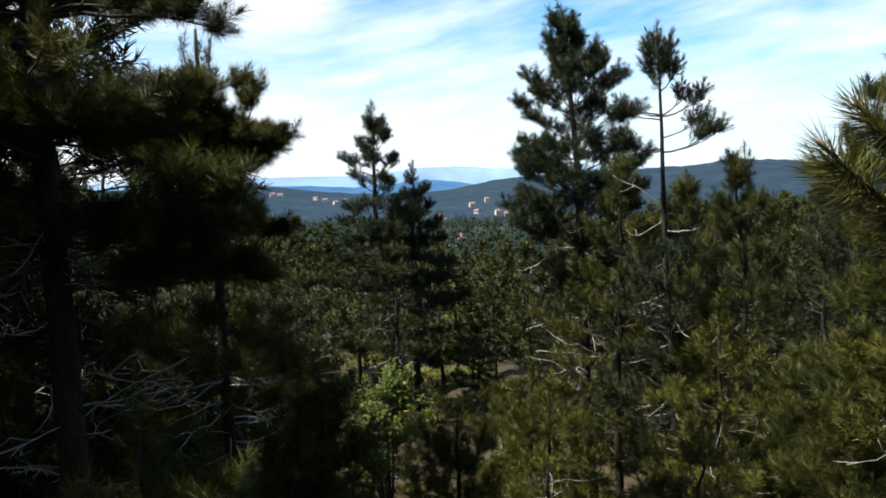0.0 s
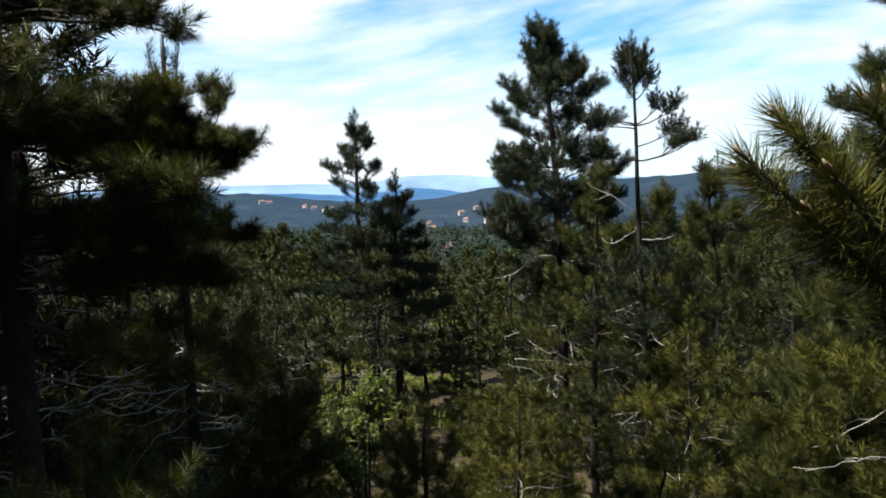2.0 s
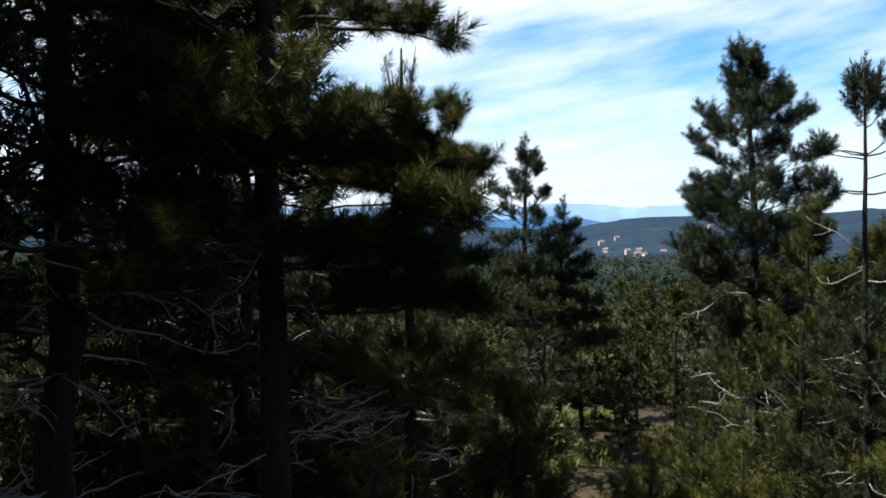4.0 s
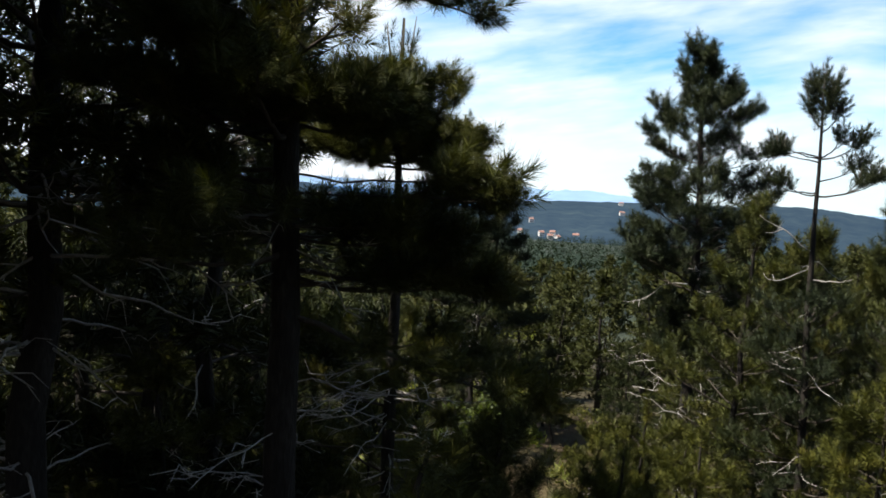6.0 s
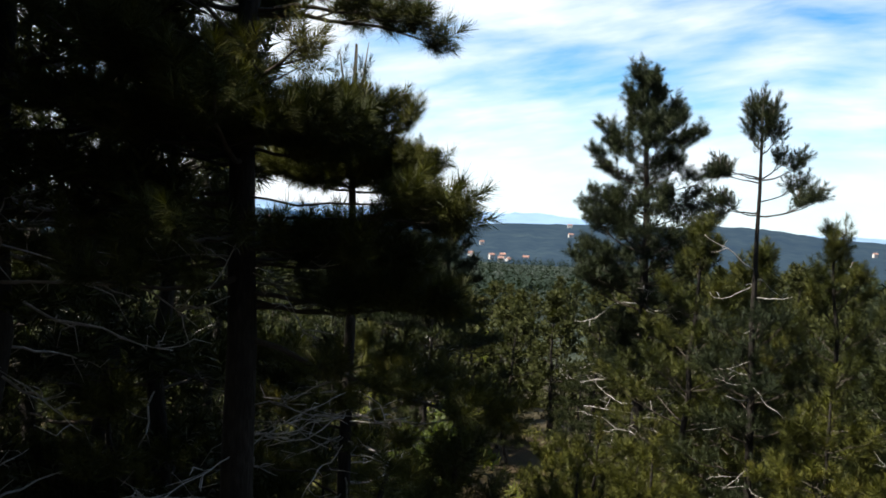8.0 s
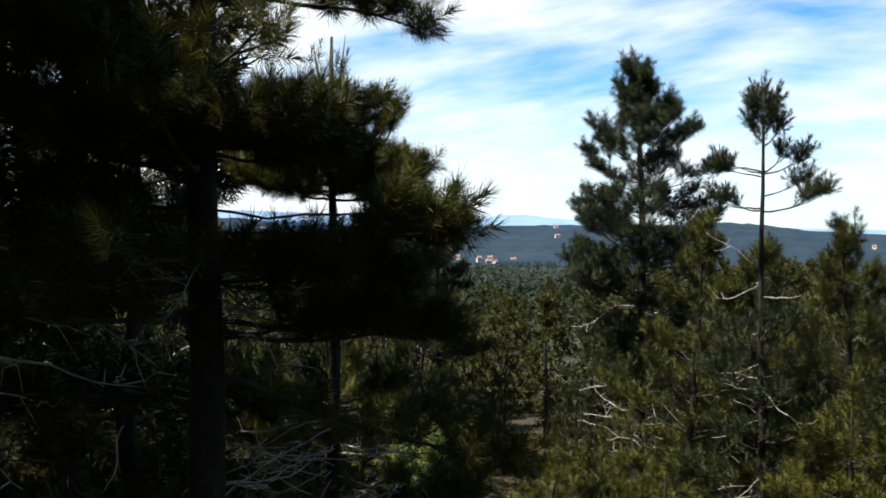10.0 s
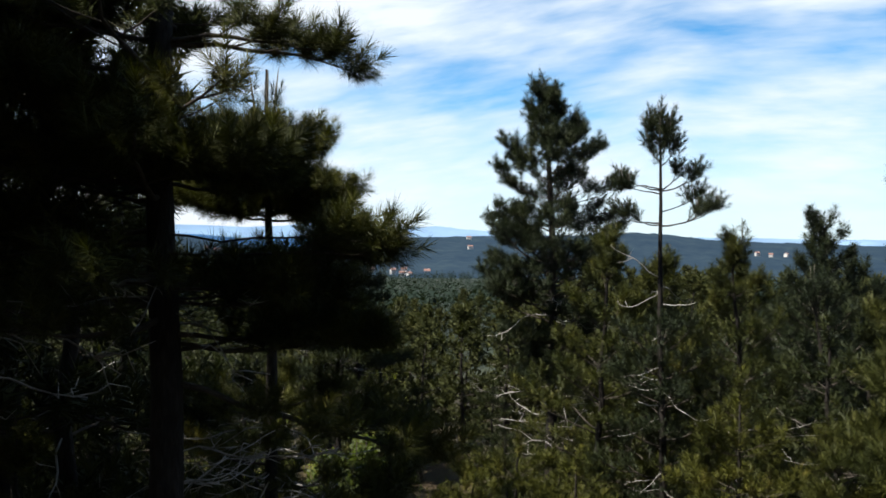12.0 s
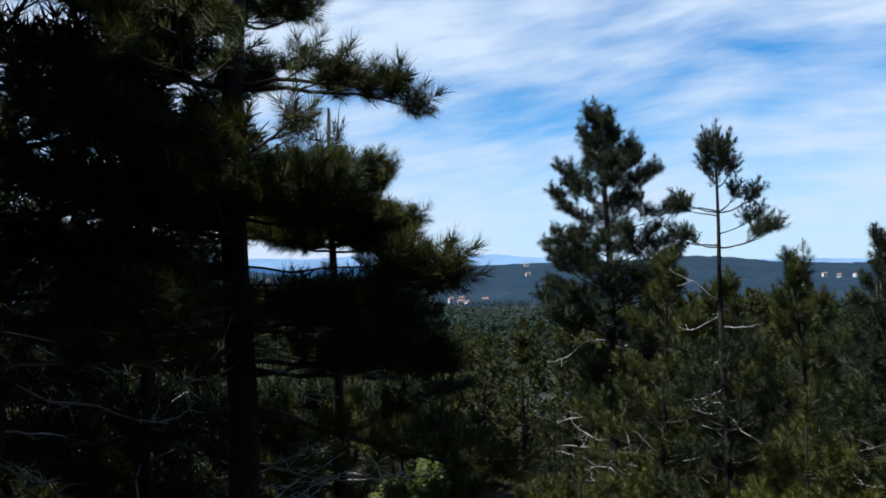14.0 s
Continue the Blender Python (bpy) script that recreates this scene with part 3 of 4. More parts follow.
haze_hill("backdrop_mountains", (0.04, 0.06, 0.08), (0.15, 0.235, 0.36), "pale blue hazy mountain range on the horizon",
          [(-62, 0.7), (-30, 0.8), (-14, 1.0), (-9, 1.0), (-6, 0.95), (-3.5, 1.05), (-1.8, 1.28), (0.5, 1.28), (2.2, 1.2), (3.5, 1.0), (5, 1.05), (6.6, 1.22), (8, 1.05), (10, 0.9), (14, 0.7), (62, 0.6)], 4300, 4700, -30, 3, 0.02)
haze_hill("backdrop_blue_ridge", (0.015, 0.03, 0.05), (0.035, 0.095, 0.20), "dim wooded ridge before the mountains, blue from a painted haze",
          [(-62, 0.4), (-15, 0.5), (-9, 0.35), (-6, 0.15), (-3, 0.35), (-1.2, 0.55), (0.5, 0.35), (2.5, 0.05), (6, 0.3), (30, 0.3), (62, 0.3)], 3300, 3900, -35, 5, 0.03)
haze_hill("backdrop_wooded_hills", (0.0065, 0.0090, 0.0080), (0.0195, 0.0375, 0.066), "dark wooded hills behind the village under a painted blue haze",
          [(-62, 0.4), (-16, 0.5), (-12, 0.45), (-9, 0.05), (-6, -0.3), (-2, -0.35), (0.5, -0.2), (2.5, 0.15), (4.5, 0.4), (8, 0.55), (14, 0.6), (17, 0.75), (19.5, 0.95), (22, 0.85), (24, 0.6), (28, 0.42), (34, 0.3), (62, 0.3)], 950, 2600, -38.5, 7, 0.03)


# ---- pines that stand out ----
def foot(x, y):
    return (x, y, float(ground_z(x, y)) - 0.05)


GROUP = "pines on the slope"
pine("pine_tree", foot(2.42, 14.9), (2.13, 14.8, 4.52), 0.24, 0.40, [(0, 0.6), (0.12, 0.8), (0.22, 1.2), (0.32, 1.45), (0.41, 1.35), (0.48, 0.95), (0.53, 1.08), (0.61, 1.12), (0.68, 0.95), (0.75, 0.72), (0.82, 0.48), (0.90, 0.25), (1, 0.10)], 11, T_CROWN, M_NEEDLE_VEILED,
     "tall dark green pine with a dense pointed crown", GROUP, whorl=0.36, per=7, rise_low=0.05, rise_high=0.5, tip_up=0.5, dead=26, dead_reach=1.3, dead_to=0.60, dead_thick=0.013, spikes=0, dead_from=0.2, step=0.15, bare=0.36, shoots=1.15, ends=2, side=0.5, space=0.16, flatness=0.4, up=0.8)
head = [(2.72 + 0.07 * i, 2.4 * i, 0.32 - 0.02 * i, 0.65, 1.25, 0.010, 0.4) for i in range(8)]
clump = [(2.42, 0.3, 0.5, 0.35, 0.9, 0.012, 0.55), (2.40, -0.3, 0.62, 0.2, 0.7, 0.012, 0.5), (1.94, 0.1, 0.78, 0.12, 0.6, 0.013, 0.45), (1.94, -0.5, 0.68, 0.15, 0.8, 0.012, 0.5), (2.12, 0.4, 0.66, 0.2, 0.7, 0.010, 0.45)]
pine("pine_tree", foot(3.02, 11.3), (2.87, 11.3, 3.42), 0.12, 0.12, [(0, 1.0), (0.35, 0.85), (0.5, 0.6), (0.54, 0.0), (1, 0)], 12, T_AIR, M_NEEDLE_VEILED,
     "slender pine with a thin bare upper stem", GROUP, whorl=0.42, per=5, dead=16, dead_reach=0.75, dead_to=0.70, dead_thick=0.009, dead_twigs=2, spikes=7, shoots=1.0, dead_from=0.25, bend=0.012, buds=0.20, bud_len=0.12,
     extra=head + clump + [(2.42, 3.2, 0.55, 0.20, -0.3, 0.012, 0.75), (2.40, 3.0, 0.50, 0.25, 0.5, 0.011, 0.7), (2.36, 3.5, 0.52, 0.2, 0.2, 0.011, 0.7), (1.98, 3.0, 0.6, 0.0, 0.5, 0.012, 0.7), (1.96, 3.4, 0.55, 0.0, 0.5, 0.012, 0.7)])
pine("pine_tree", foot(-1.6, 22.4), (-1.80, 22.5, 3.72), 0.24, 0.42, [(0, 1.3), (0.35, 1.1), (0.6, 0.85), (0.78, 0.65), (0.88, 0.15), (1, 0.1)], 13, T_CROWN, M_NEEDLE_VEILED,
     "slim pine with an open crown and a bare leader", GROUP, whorl=0.5, per=4, gap=0.1, dead=16, dead_reach=1.0, dead_from=0.2, shoots=1.35, ends=3)
pine("pine_tree", foot(-0.85, 23.2), (-0.8, 23.2, 2.12), 0.20, 0.42, [(0, 1.3), (0.4, 1.0), (0.7, 0.6), (0.85, 0.15), (1, 0.1)], 14, T_CROWN, M_NEEDLE_VEILED,
     "slim pine with an open crown", GROUP, whorl=0.5, per=4, gap=0.1, dead=12, dead_from=0.2, shoots=1.35, ends=3)
pine("pine_tree", foot(-1.3, 22.9), (-1.25, 22.9, 0.9), 0.18, 0.45, [(0, 1.2), (0.6, 0.8), (1, 0.2)], 15, T_CROWN, M_NEEDLE_VEILED,
     "slim pine with a short crown", GROUP, whorl=0.5, per=4, gap=0.1, dead=10, dead_from=0.2, shoots=1.35, ends=3)
# the pine with a candle-like top: a whorl of bare upswept twigs, a dense tier below it, and dead limbs under that
tier = [(1.90 + 0.03 * (i % 5), 0.68 * i, 0.46 + 0.06 * (i % 3), 0.0, 0.2, 0.011, 0.2) for i in range(10)] + [(2.04 + 0.07 * (i % 4), -3.2 + 0.28 * i, 0.56 - 0.025 * i, 0.06, 0.4, 0.011, 0.2) for i in range(10)] + [(1.80 + 0.03 * (i % 3), -3.3 + 0.62 * i, 0.42 + 0.05 * (i % 2), 0.0, 0.3, 0.010, 0.25) for i in range(7)] + [(1.28 + 0.04 * (i % 4), 1.05 * i + 0.3, 0.48, 0.0, 0.15, 0.010, 0.2) for i in range(6)]
# the warm, brighter needle colour stands for sun on this crown
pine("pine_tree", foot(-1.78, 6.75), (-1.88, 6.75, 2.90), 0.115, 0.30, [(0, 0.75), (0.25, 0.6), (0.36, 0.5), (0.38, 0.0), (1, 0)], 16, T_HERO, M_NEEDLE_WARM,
     "pine with a candle-like top and many dead lower limbs", GROUP, whorl=0.34, per=4, dead=34, dead_reach=0.95, dead_from=0.08, dead_to=0.56, spikes=3, bend=0.012, shoots=0.9, gap=0.15, up=0.4, flatness=0.8,
     extra=tier + [(1.92, 0.02, 0.52, 0.05, 0.1, 0.011, 0.35), (1.94, 0.25, 0.50, 0.05, 0.2, 0.011, 0.35), (1.80, -0.1, 0.66, -0.02, 0.8, 0.010, 0.8), (2.00, -0.1, 0.62, 0.15, 1.45, 0.011, 0.80), (2.02, 0.1, 0.50, 0.25, 1.45, 0.010, 0.82),
                   (2.40, -0.3, 0.30, 0.1, 0.4, 0.008, 0.3), (2.42, 2.6, 0.40, 0.1, 0.4, 0.008, 0.3), (2.38, 3.6, 0.42, 0.1, 0.4, 0.008, 0.3), (2.36, -1.4, 0.34, 0.1, 0.4, 0.008, 0.3), (2.20, 2.9, 0.24, 0.8, 1.3, 0.007, 0.85), (2.20, 3.6, 0.22, 0.9, 1.3, 0.007, 0.85), (2.20, 1.7, 0.20, 0.9, 1.3, 0.007, 0.85)])
pine("pine_tree", foot(-2.12, 4.75), (-2.21, 4.84, 5.6), 0.19, 0.39, [(0, 1.15), (0.2, 1.2), (0.5, 1.15), (0.75, 0.8), (1, 0.3)], 17, T_HERO, M_NEEDLE,
     "near dark pine with a straight trunk and spreading limbs", GROUP, whorl=0.28, per=6, dead=26, dead_thick=0.005, dead_reach=0.75, dead_twigs=8, dead_to=0.42, rise_low=0.0, rise_high=0.5, tip_up=0.3, dead_from=0.1, bare=0.25, bend=0.015, step=0.16, shoots=0.98, ends=1, space=0.13, flatness=0.7, up=0.6,
     side=0.4, skip=lambda az, z, ln: ((az < 0.95 or az > 5.2) and z < 4.8) or (az < 1.9 and 2.75 < z < 3.4) or (3.6 < az < 5.4 and z > 3.95),
     extra=[(2.62, 0.02, 0.98, 0.06, -0.15, 0.016, 0.35), (2.64, -0.22, 0.82, 0.06, -0.1, 0.016, 0.35),
            (2.00, -0.08, 0.56, 0.08, 0.2, 0.012, 0.3), (2.02, 0.35, 0.70, 0.08, 0.2, 0.012, 0.3), (2.08, 0.6, 0.70, 0.08, 0.2, 0.012, 0.3), (1.92, 0.15, 0.6, 0.06, 0.2, 0.012, 0.3), (1.95, -0.55, 0.55, 0.02, 0.2, 0.012, 0.3), (1.92, -0.95, 0.58, 0.02, 0.2, 0.012, 0.3), (1.95, -1.35, 0.5, 0.02, 0.3, 0.012, 0.2),
            (1.68, -0.22, 1.14, 0.0, 0.02, 0.007, 0.62), (1.58, -0.40, 1.16, 0.0, 0.05, 0.007, 0.62), (1.54, 0.0, 1.02, 0.02, 0.1, 0.007, 0.6),
            (2.06, -1.8, 0.6, 0.05, 0.3, 0.014, 0.2), (2.18, -2.25, 0.75, 0.1, 0.3, 0.014, 0.2), (3.0, -2.4, 0.75, 0.1, 0.3, 0.013, 0.2),
            (1.55, 2.5, 1.0, 0.0, 0.25, 0.014, 0.25), (1.7, 3.1, 1.0, 0.0, 0.25, 0.014, 0.2), (1.85, 2.6, 1.0, 0.0, 0.25, 0.014, 0.2), (1.95, 3.4, 1.0, 0.0, 0.25, 0.014, 0.2), (2.1, 2.9, 1.0, 0.0, 0.25, 0.014, 0.2), (2.25, 2.3, 0.9, 0.0, 0.25, 0.014, 0.2),
            (2.35, 3.5, 0.95, 0.05, 0.3, 0.014, 0.2), (2.5, 2.7, 1.0, 0.05, 0.3, 0.014, 0.2), (2.65, 3.2, 0.95, 0.05, 0.3, 0.014, 0.2), (2.8, 3.7, 0.95, 0.05, 0.3, 0.014, 0.2), (2.95, 2.4, 0.95, 0.05, 0.3, 0.014, 0.2), (3.1, 3.0, 0.9, 0.05, 0.3, 0.014, 0.2), (3.25, 3.6, 0.9, 0.05, 0.3, 0.014, 0.2), (3.4, 2.2, 0.9, 0.05, 0.3, 0.014, 0.2), (2.75, 1.5, 0.8, 0.05, 0.3, 0.014, 0.2), (3.15, 1.3, 0.8, 0.05, 0.3, 0.014, 0.2),
            (1.98, -1.2, 0.75, 0.02, 0.25, 0.014), (1.96, -1.6, 0.75, 0.02, 0.25, 0.014), (2.15, -2.0, 0.75, 0.02, 0.25, 0.014), (1.95, -0.7, 0.7, 0.02, 0.2, 0.010, 0.4),
            (1.36, 0.05, 0.85, 0.0, 0.1, 0.010, 0.2), (1.40, -0.35, 0.7, 0.0, 0.1, 0.010, 0.2), (1.36, 0.5, 1.0, 0.02, 0.1, 0.010, 0.3), (1.42, 0.25, 0.75, 0.02, 0.1, 0.010, 0.2),
            (1.18, -0.2, 1.05, -0.05, 0.1, 0.015), (1.15, 0.2, 1.1, -0.1, 0.05, 0.015), (0.95, -0.1, 1.4, -0.3, -0.1, 0.018), (1.10, 0.7, 1.0, 0.0, 0.15, 0.014)])
pine("pine_tree", foot(-3.74, 5.2), (-3.82, 5.2, 5.7), 0.25, 0.42, [(0, 1.5), (0.2, 1.5), (0.35, 1.15), (0.7, 0.9), (1, 0.3)], 18, T_MID, M_NEEDLE,
     "near dark pine in deep shade", GROUP, whorl=0.42, per=6, dead=30, dead_reach=1.3, dead_from=0.12, dead_to=0.42, dead_thick=0.012, dead_twigs=7, bare=0.15, shoots=1.2, ends=0, step=0.28, space=0.22, skip=lambda az, z, ln: (az < 1.9 or az > 5.6) and z > 4.2)
pine("pine_tree", foot(4.93, 7.4), (4.98, 7.4, 4.1), 0.16, 0.12, [(0, 1.5), (0.55, 1.25), (0.57, 0.0), (1, 0)], 19, T_HERO, M_NEEDLE,
     "pine with upswept limb ends", GROUP, whorl=0.5, per=6, dead=8, shoots=1.05, step=0.16, space=0.17, ends=1, bare=0.3, rise_low=0.05, rise_high=0.4, tip_up=0.45,
     extra=[(z, 3.14 + a, ln, 0.02, 0.18, 0.016, 0.25) for z, a, ln in ((-0.42, 0.0, 2.0), (-0.5, 0.35, 1.9), (-0.38, -0.35, 1.8), (-0.45, 0.75, 1.8), (0.28, 0.15, 1.45), (0.35, -0.3, 1.4), (0.25, 0.6, 1.5), (-1.15, 0.2, 2.2), (-1.2, 0.6, 2.1), (-1.1, -0.2, 2.0), (-1.15, 1.0, 1.9))] + [(1.84 + 0.05 * (i % 3), 0.9 * i, 1.28, 0.14, 0.45, 0.016, 0.3) for i in range(7)] + [(2.1 + 0.04 * (i % 3), 0.95 * i + 0.4, 1.12, 0.18, 0.6, 0.015, 0.3) for i in range(7)] + [(2.95 + 0.1 * (i % 3), 0.9 * i, 0.85, 0.2, 0.6, 0.012, 0.3) for i in range(7)])
pine("pine_tree", foot(3.85, 10.9), (3.84, 10.85, 1.82), 0.10, 0.12, [(0, 1.2), (0.5, 0.9), (0.8, 0.4), (1, 0.12)], 20, T_HERO, M_NEEDLE,
     "young conical pine with a long leader", GROUP, whorl=0.4, per=5, dead=4, spikes=1, step=0.24, space=0.2, ends=1)
for x, y, zt, w, sd in ((2.62, 12.7, 1.8, 1.35, 28), (3.75, 13.2, 1.5, 1.45, 29)):
    pine("pine_tree", foot(x, y), (x, y, zt), 0.13, 0.15, [(0, w + 0.3), (0.4, w), (0.75, 0.6), (0.92, 0.25), (1, 0.1)], sd, T_FINE, M_NEEDLE,
         "bushy green pine close beside taller ones", GROUP, whorl=0.5, per=5, dead=6, spikes=1, step=0.2, space=0.2, ends=1, shoots=1.15, flatness=0.6, up=0.65)
for x, y, zt, sd in ((6.9, 14.2, 2.15, 21), (7.9, 14.8, 1.6, 22), (8.9, 15.0, 1.35, 23), (6.2, 13.2, 1.2, 24)):
    pine("pine_tree", foot(x, y), (x, y, zt), 0.15, 0.25, [(0, 1.2), (0.4, 1.1), (0.75, 0.7), (0.92, 0.3), (1, 0.1)], sd, T_FINE, M_NEEDLE_VEILED,
         "dark pine with a ragged pointed top", GROUP, whorl=0.42, per=5, dead=6, spikes=2, step=0.30, space=0.24, ends=1, shoots=1.25)
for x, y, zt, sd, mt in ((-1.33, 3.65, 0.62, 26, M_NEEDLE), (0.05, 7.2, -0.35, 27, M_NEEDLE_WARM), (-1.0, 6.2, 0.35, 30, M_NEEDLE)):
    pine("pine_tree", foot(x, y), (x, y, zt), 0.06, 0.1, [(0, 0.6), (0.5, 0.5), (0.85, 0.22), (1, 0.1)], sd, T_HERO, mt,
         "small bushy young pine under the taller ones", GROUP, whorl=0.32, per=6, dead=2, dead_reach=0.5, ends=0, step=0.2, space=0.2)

# the near pine whose limb reaches into the view
near = pine("pine_tree", foot(2.5, 2.4), (2.55, 2.4, 3.4), 0.12, 0.9, [(0, 0.2), (1, 0.2)], 25, T_NEAR, M_NEEDLE_LONG,
            "near pine with long needles and pale buds", GROUP, whorl=0.6, per=2, dead=0, bend=0.01, skip=lambda az, z, ln: 1.4 < az < 4.9)


def near_limb(ob, low_z, shoots_at, seed):
    """A limb from the trunk that forks into shoots, each ending at one of the given places in a pale bud ringed by long needles."""
    r = np.random.default_rng(seed)
    o = np.array(ob.location)
    p0 = np.array([2.5, 2.4, low_z]) - o
    ends = [np.array(e, float) - o for e in shoots_at]
    mean = sum(ends) / len(ends)
    hub = p0 + (mean - p0) * 0.72 - [0, 0, 0.17]
    w = Tubes()
    t = np.linspace(0, 1, 6)[:, None]
    w.add(p0 + (hub - p0) * t + r.normal(0, 0.010, (6, 3)) * np.sin(t * math.pi) - [0, 0, 0.05] * np.sin(t * math.pi), np.linspace(0.016, 0.010, 6), 7)
    pos, way, size, buds = [], [], [], []
    for e in ends:
        q = hub + (p0 - hub) * r.uniform(0.0, 0.25)
        m = q + (e - q) * 0.55 - [0, 0, 0.045]
        d = unit(e - m)
        w.add([q, (q + m) / 2 - [0, 0, 0.012], m, m + (e - m) * 0.5, e], [0.009, 0.0085, 0.008, 0.007, 0.005], 7)
        ln = np.linalg.norm(e - m)
        for k in np.arange(0.0, max(ln - 0.10, 0.05), 0.11):
            pos.append(m + d * k); way.append(d + r.normal(0, 0.05, 3)); size.append(r.uniform(0.92, 1.08))
        pos.append(e - d * 0.15); way.append(d); size.append(1.0)
        bl = r.uniform(0.045, 0.07)
        b = Tubes()
        b.add([e - d * 0.02, e + d * bl * 0.35, e + d * bl * 0.75, e + d * bl], [0.005, 0.0085, 0.007, 0.002], 7)
        buds.append(b)
    limb = piece("limb", *w.data(), M_TWIG, ob, smooth=True)
    leaves("foliage", strew(T_NEAR, pos, way, size, r), M_NEEDLE_LONG, limb)
    for b in buds:
        piece("bud", *b.data(), M_BUD, limb, "pale tan bud", smooth=True)


near_limb(near, 1.05, [(1.05, 2.34, 1.66), (1.19, 2.42, 1.77), (1.26, 2.25, 1.60), (1.15, 2.60, 1.60)], 31)
near_limb(near, 1.15, [(1.41, 2.35, 1.79), (1.36, 2.50, 1.66), (1.52, 2.28, 1.70), (1.55, 2.5, 1.82)], 32)
near_limb(near, 0.80, [(1.47, 2.35, 1.20), (1.60, 2.25, 1.12), (1.62, 2.45, 1.28)], 33)
near_limb(near, 0.95, [(1.28, 2.45, 1.46), (1.22, 2.30, 1.50), (1.36, 2.28, 1.36), (1.50, 2.50, 1.40)], 35)
near_limb(near, 1.10, [(1.30, 2.55, 1.72), (1.48, 2.42, 1.62), (1.62, 2.35, 1.60)], 36)
near_limb(near, 1.00, [(1.46, 2.15, 1.44), (1.60, 2.20, 1.52), (1.40, 2.55, 1.45)], 34)


# ---- forest on the slope ----
def variants(count, tufts, mat, seed, height, girth, crown_from, reach, label, group, **kw):
    out = []
    for i in range(count):
        ob = pine("pine_tree", (0, 0, -500 - 10 * i), (0.05, 0.05, -500 - 10 * i + height), girth, crown_from, reach, seed + i, tufts, mat, label, group, **{"split": False, **kw})
        out.append(ob)
    return out


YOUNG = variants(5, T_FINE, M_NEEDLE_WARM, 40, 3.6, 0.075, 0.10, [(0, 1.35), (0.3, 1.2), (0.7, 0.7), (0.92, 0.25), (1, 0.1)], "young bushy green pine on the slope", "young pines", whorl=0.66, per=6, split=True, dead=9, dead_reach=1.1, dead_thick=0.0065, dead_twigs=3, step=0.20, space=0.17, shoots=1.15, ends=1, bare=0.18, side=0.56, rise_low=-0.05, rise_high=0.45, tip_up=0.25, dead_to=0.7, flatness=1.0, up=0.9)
HALF = variants(5, T_MID, M_NEEDLE_DEEP, 50, 5.2, 0.15, 0.25, [(0, 1.6), (0.4, 1.35), (0.75, 0.8), (0.92, 0.3), (1, 0.1)], "half-grown dark green pine on the slope", "slope pines", whorl=0.72, per=6, gap=0.05, dead=11, dead_reach=1.3, dead_thick=0.008, dead_twigs=3, step=0.27, space=0.25, shoots=1.25, ends=1, bare=0.20, side=0.54, rise_low=-0.05, rise_high=0.45, tip_up=0.25, dead_to=0.75, flatness=1.0, up=0.9)
FARP = variants(5, T_FAR, M_FAR, 60, 7.0, 0.2, 0.2, [(0, 1.7), (0.4, 1.5), (0.75, 0.9), (0.92, 0.35), (1, 0.1)], "distant dark pine in the woods below", "woods below", whorl=0.8, per=5, dead=0, step=0.55, space=0.5, side=0.35, ends=0, shoots=1.5)
TALL = variants(2, T_MID, M_NEEDLE, 70, 9.0, 0.22, 0.30, [(0, 1.6), (0.4, 1.6), (0.75, 1.0), (1, 0.2)], "tall dark pine added beside and behind the view to cast shade", "dense wood pines", whorl=0.7, per=5, dead=14, dead_reach=1.2, step=0.32, space=0.26, shoots=1.3, ends=0)
HERO_SPOTS = [(2.2, 15.1), (3, 11.3), (-1.7, 22.5), (-.85, 23.2), (-1.35, 22.8), (-1.8, 6.75), (-2.2, 4.75), (-3.75, 5.2), (4.7, 7.4), (3.85, 10.9), (6.9, 14.2), (7.9, 14.8), (8.9, 15), (6.2, 13.2), (2.62, 12.7), (3.75, 13.2), (2.45, 2.3), (-1.33, 3.65), (0.05, 7.2), (-1.0, 6.2), (-1.0, 12.9)]
taken = list(HERO_SPOTS)
rng = np.random.default_rng(77)


def plant(kinds, n, area, height, top_limit, apart):
    """Sets pines at random in area (y0, y1, a0, a1: distances and bearings), no nearer than apart to another, and no higher than the view lets them."""
    made = 0
    for _ in range(n * 30):
        if made >= n:
            break
        d, a = math.sqrt(rng.uniform(area[0] ** 2, area[1] ** 2)), rng.uniform(area[2], area[3])
        x, y = d * math.sin(radians(a)) - 0.5, d * math.cos(radians(a))
        if min(math.hypot(x - p, y - q) for p, q in taken) < apart:
            continue
        if y < 13.5 and -0.135 * y - (0.1 if y < 9 else 0.9) < x < -0.025 * y + 0.1:
            continue
        g = float(ground_z(x, y)) - 0.05
        lim = 1.6 - d * math.tan(radians(top_limit(a, d)))
        h = min(rng.uniform(*height), lim - g)
        if h < height[0] * 0.55:
            continue
        src = kinds[int(rng.integers(len(kinds)))]
        own = 3.6 if src in YOUNG else 5.2 if src in HALF else 7.0
        c = copy_thing(src, pose(x, y, g, rng.normal(0, 2), rng.normal(0, 2), rng.uniform(0, 360)))
        k = h / own
        c.scale = (max(k, 0.75 * min(1.0, k + 0.25)), max(k, 0.75 * min(1.0, k + 0.25)), k)
        taken.append((x, y))
        made += 1


def low(a, d):
    # degrees below the eye that the tops keep, by bearing
    return float(np.interp(a, [-30, -12, -9, -6, -4, -3, 2, 5, 8, 9, 11.5, 12.5, 14, 22, 30], [3, 3, 3.3, 5, 9, 11, 10, 7, 8, 12, 12, 7, 5, 2.5, 2])) + rng.uniform(0, 3)


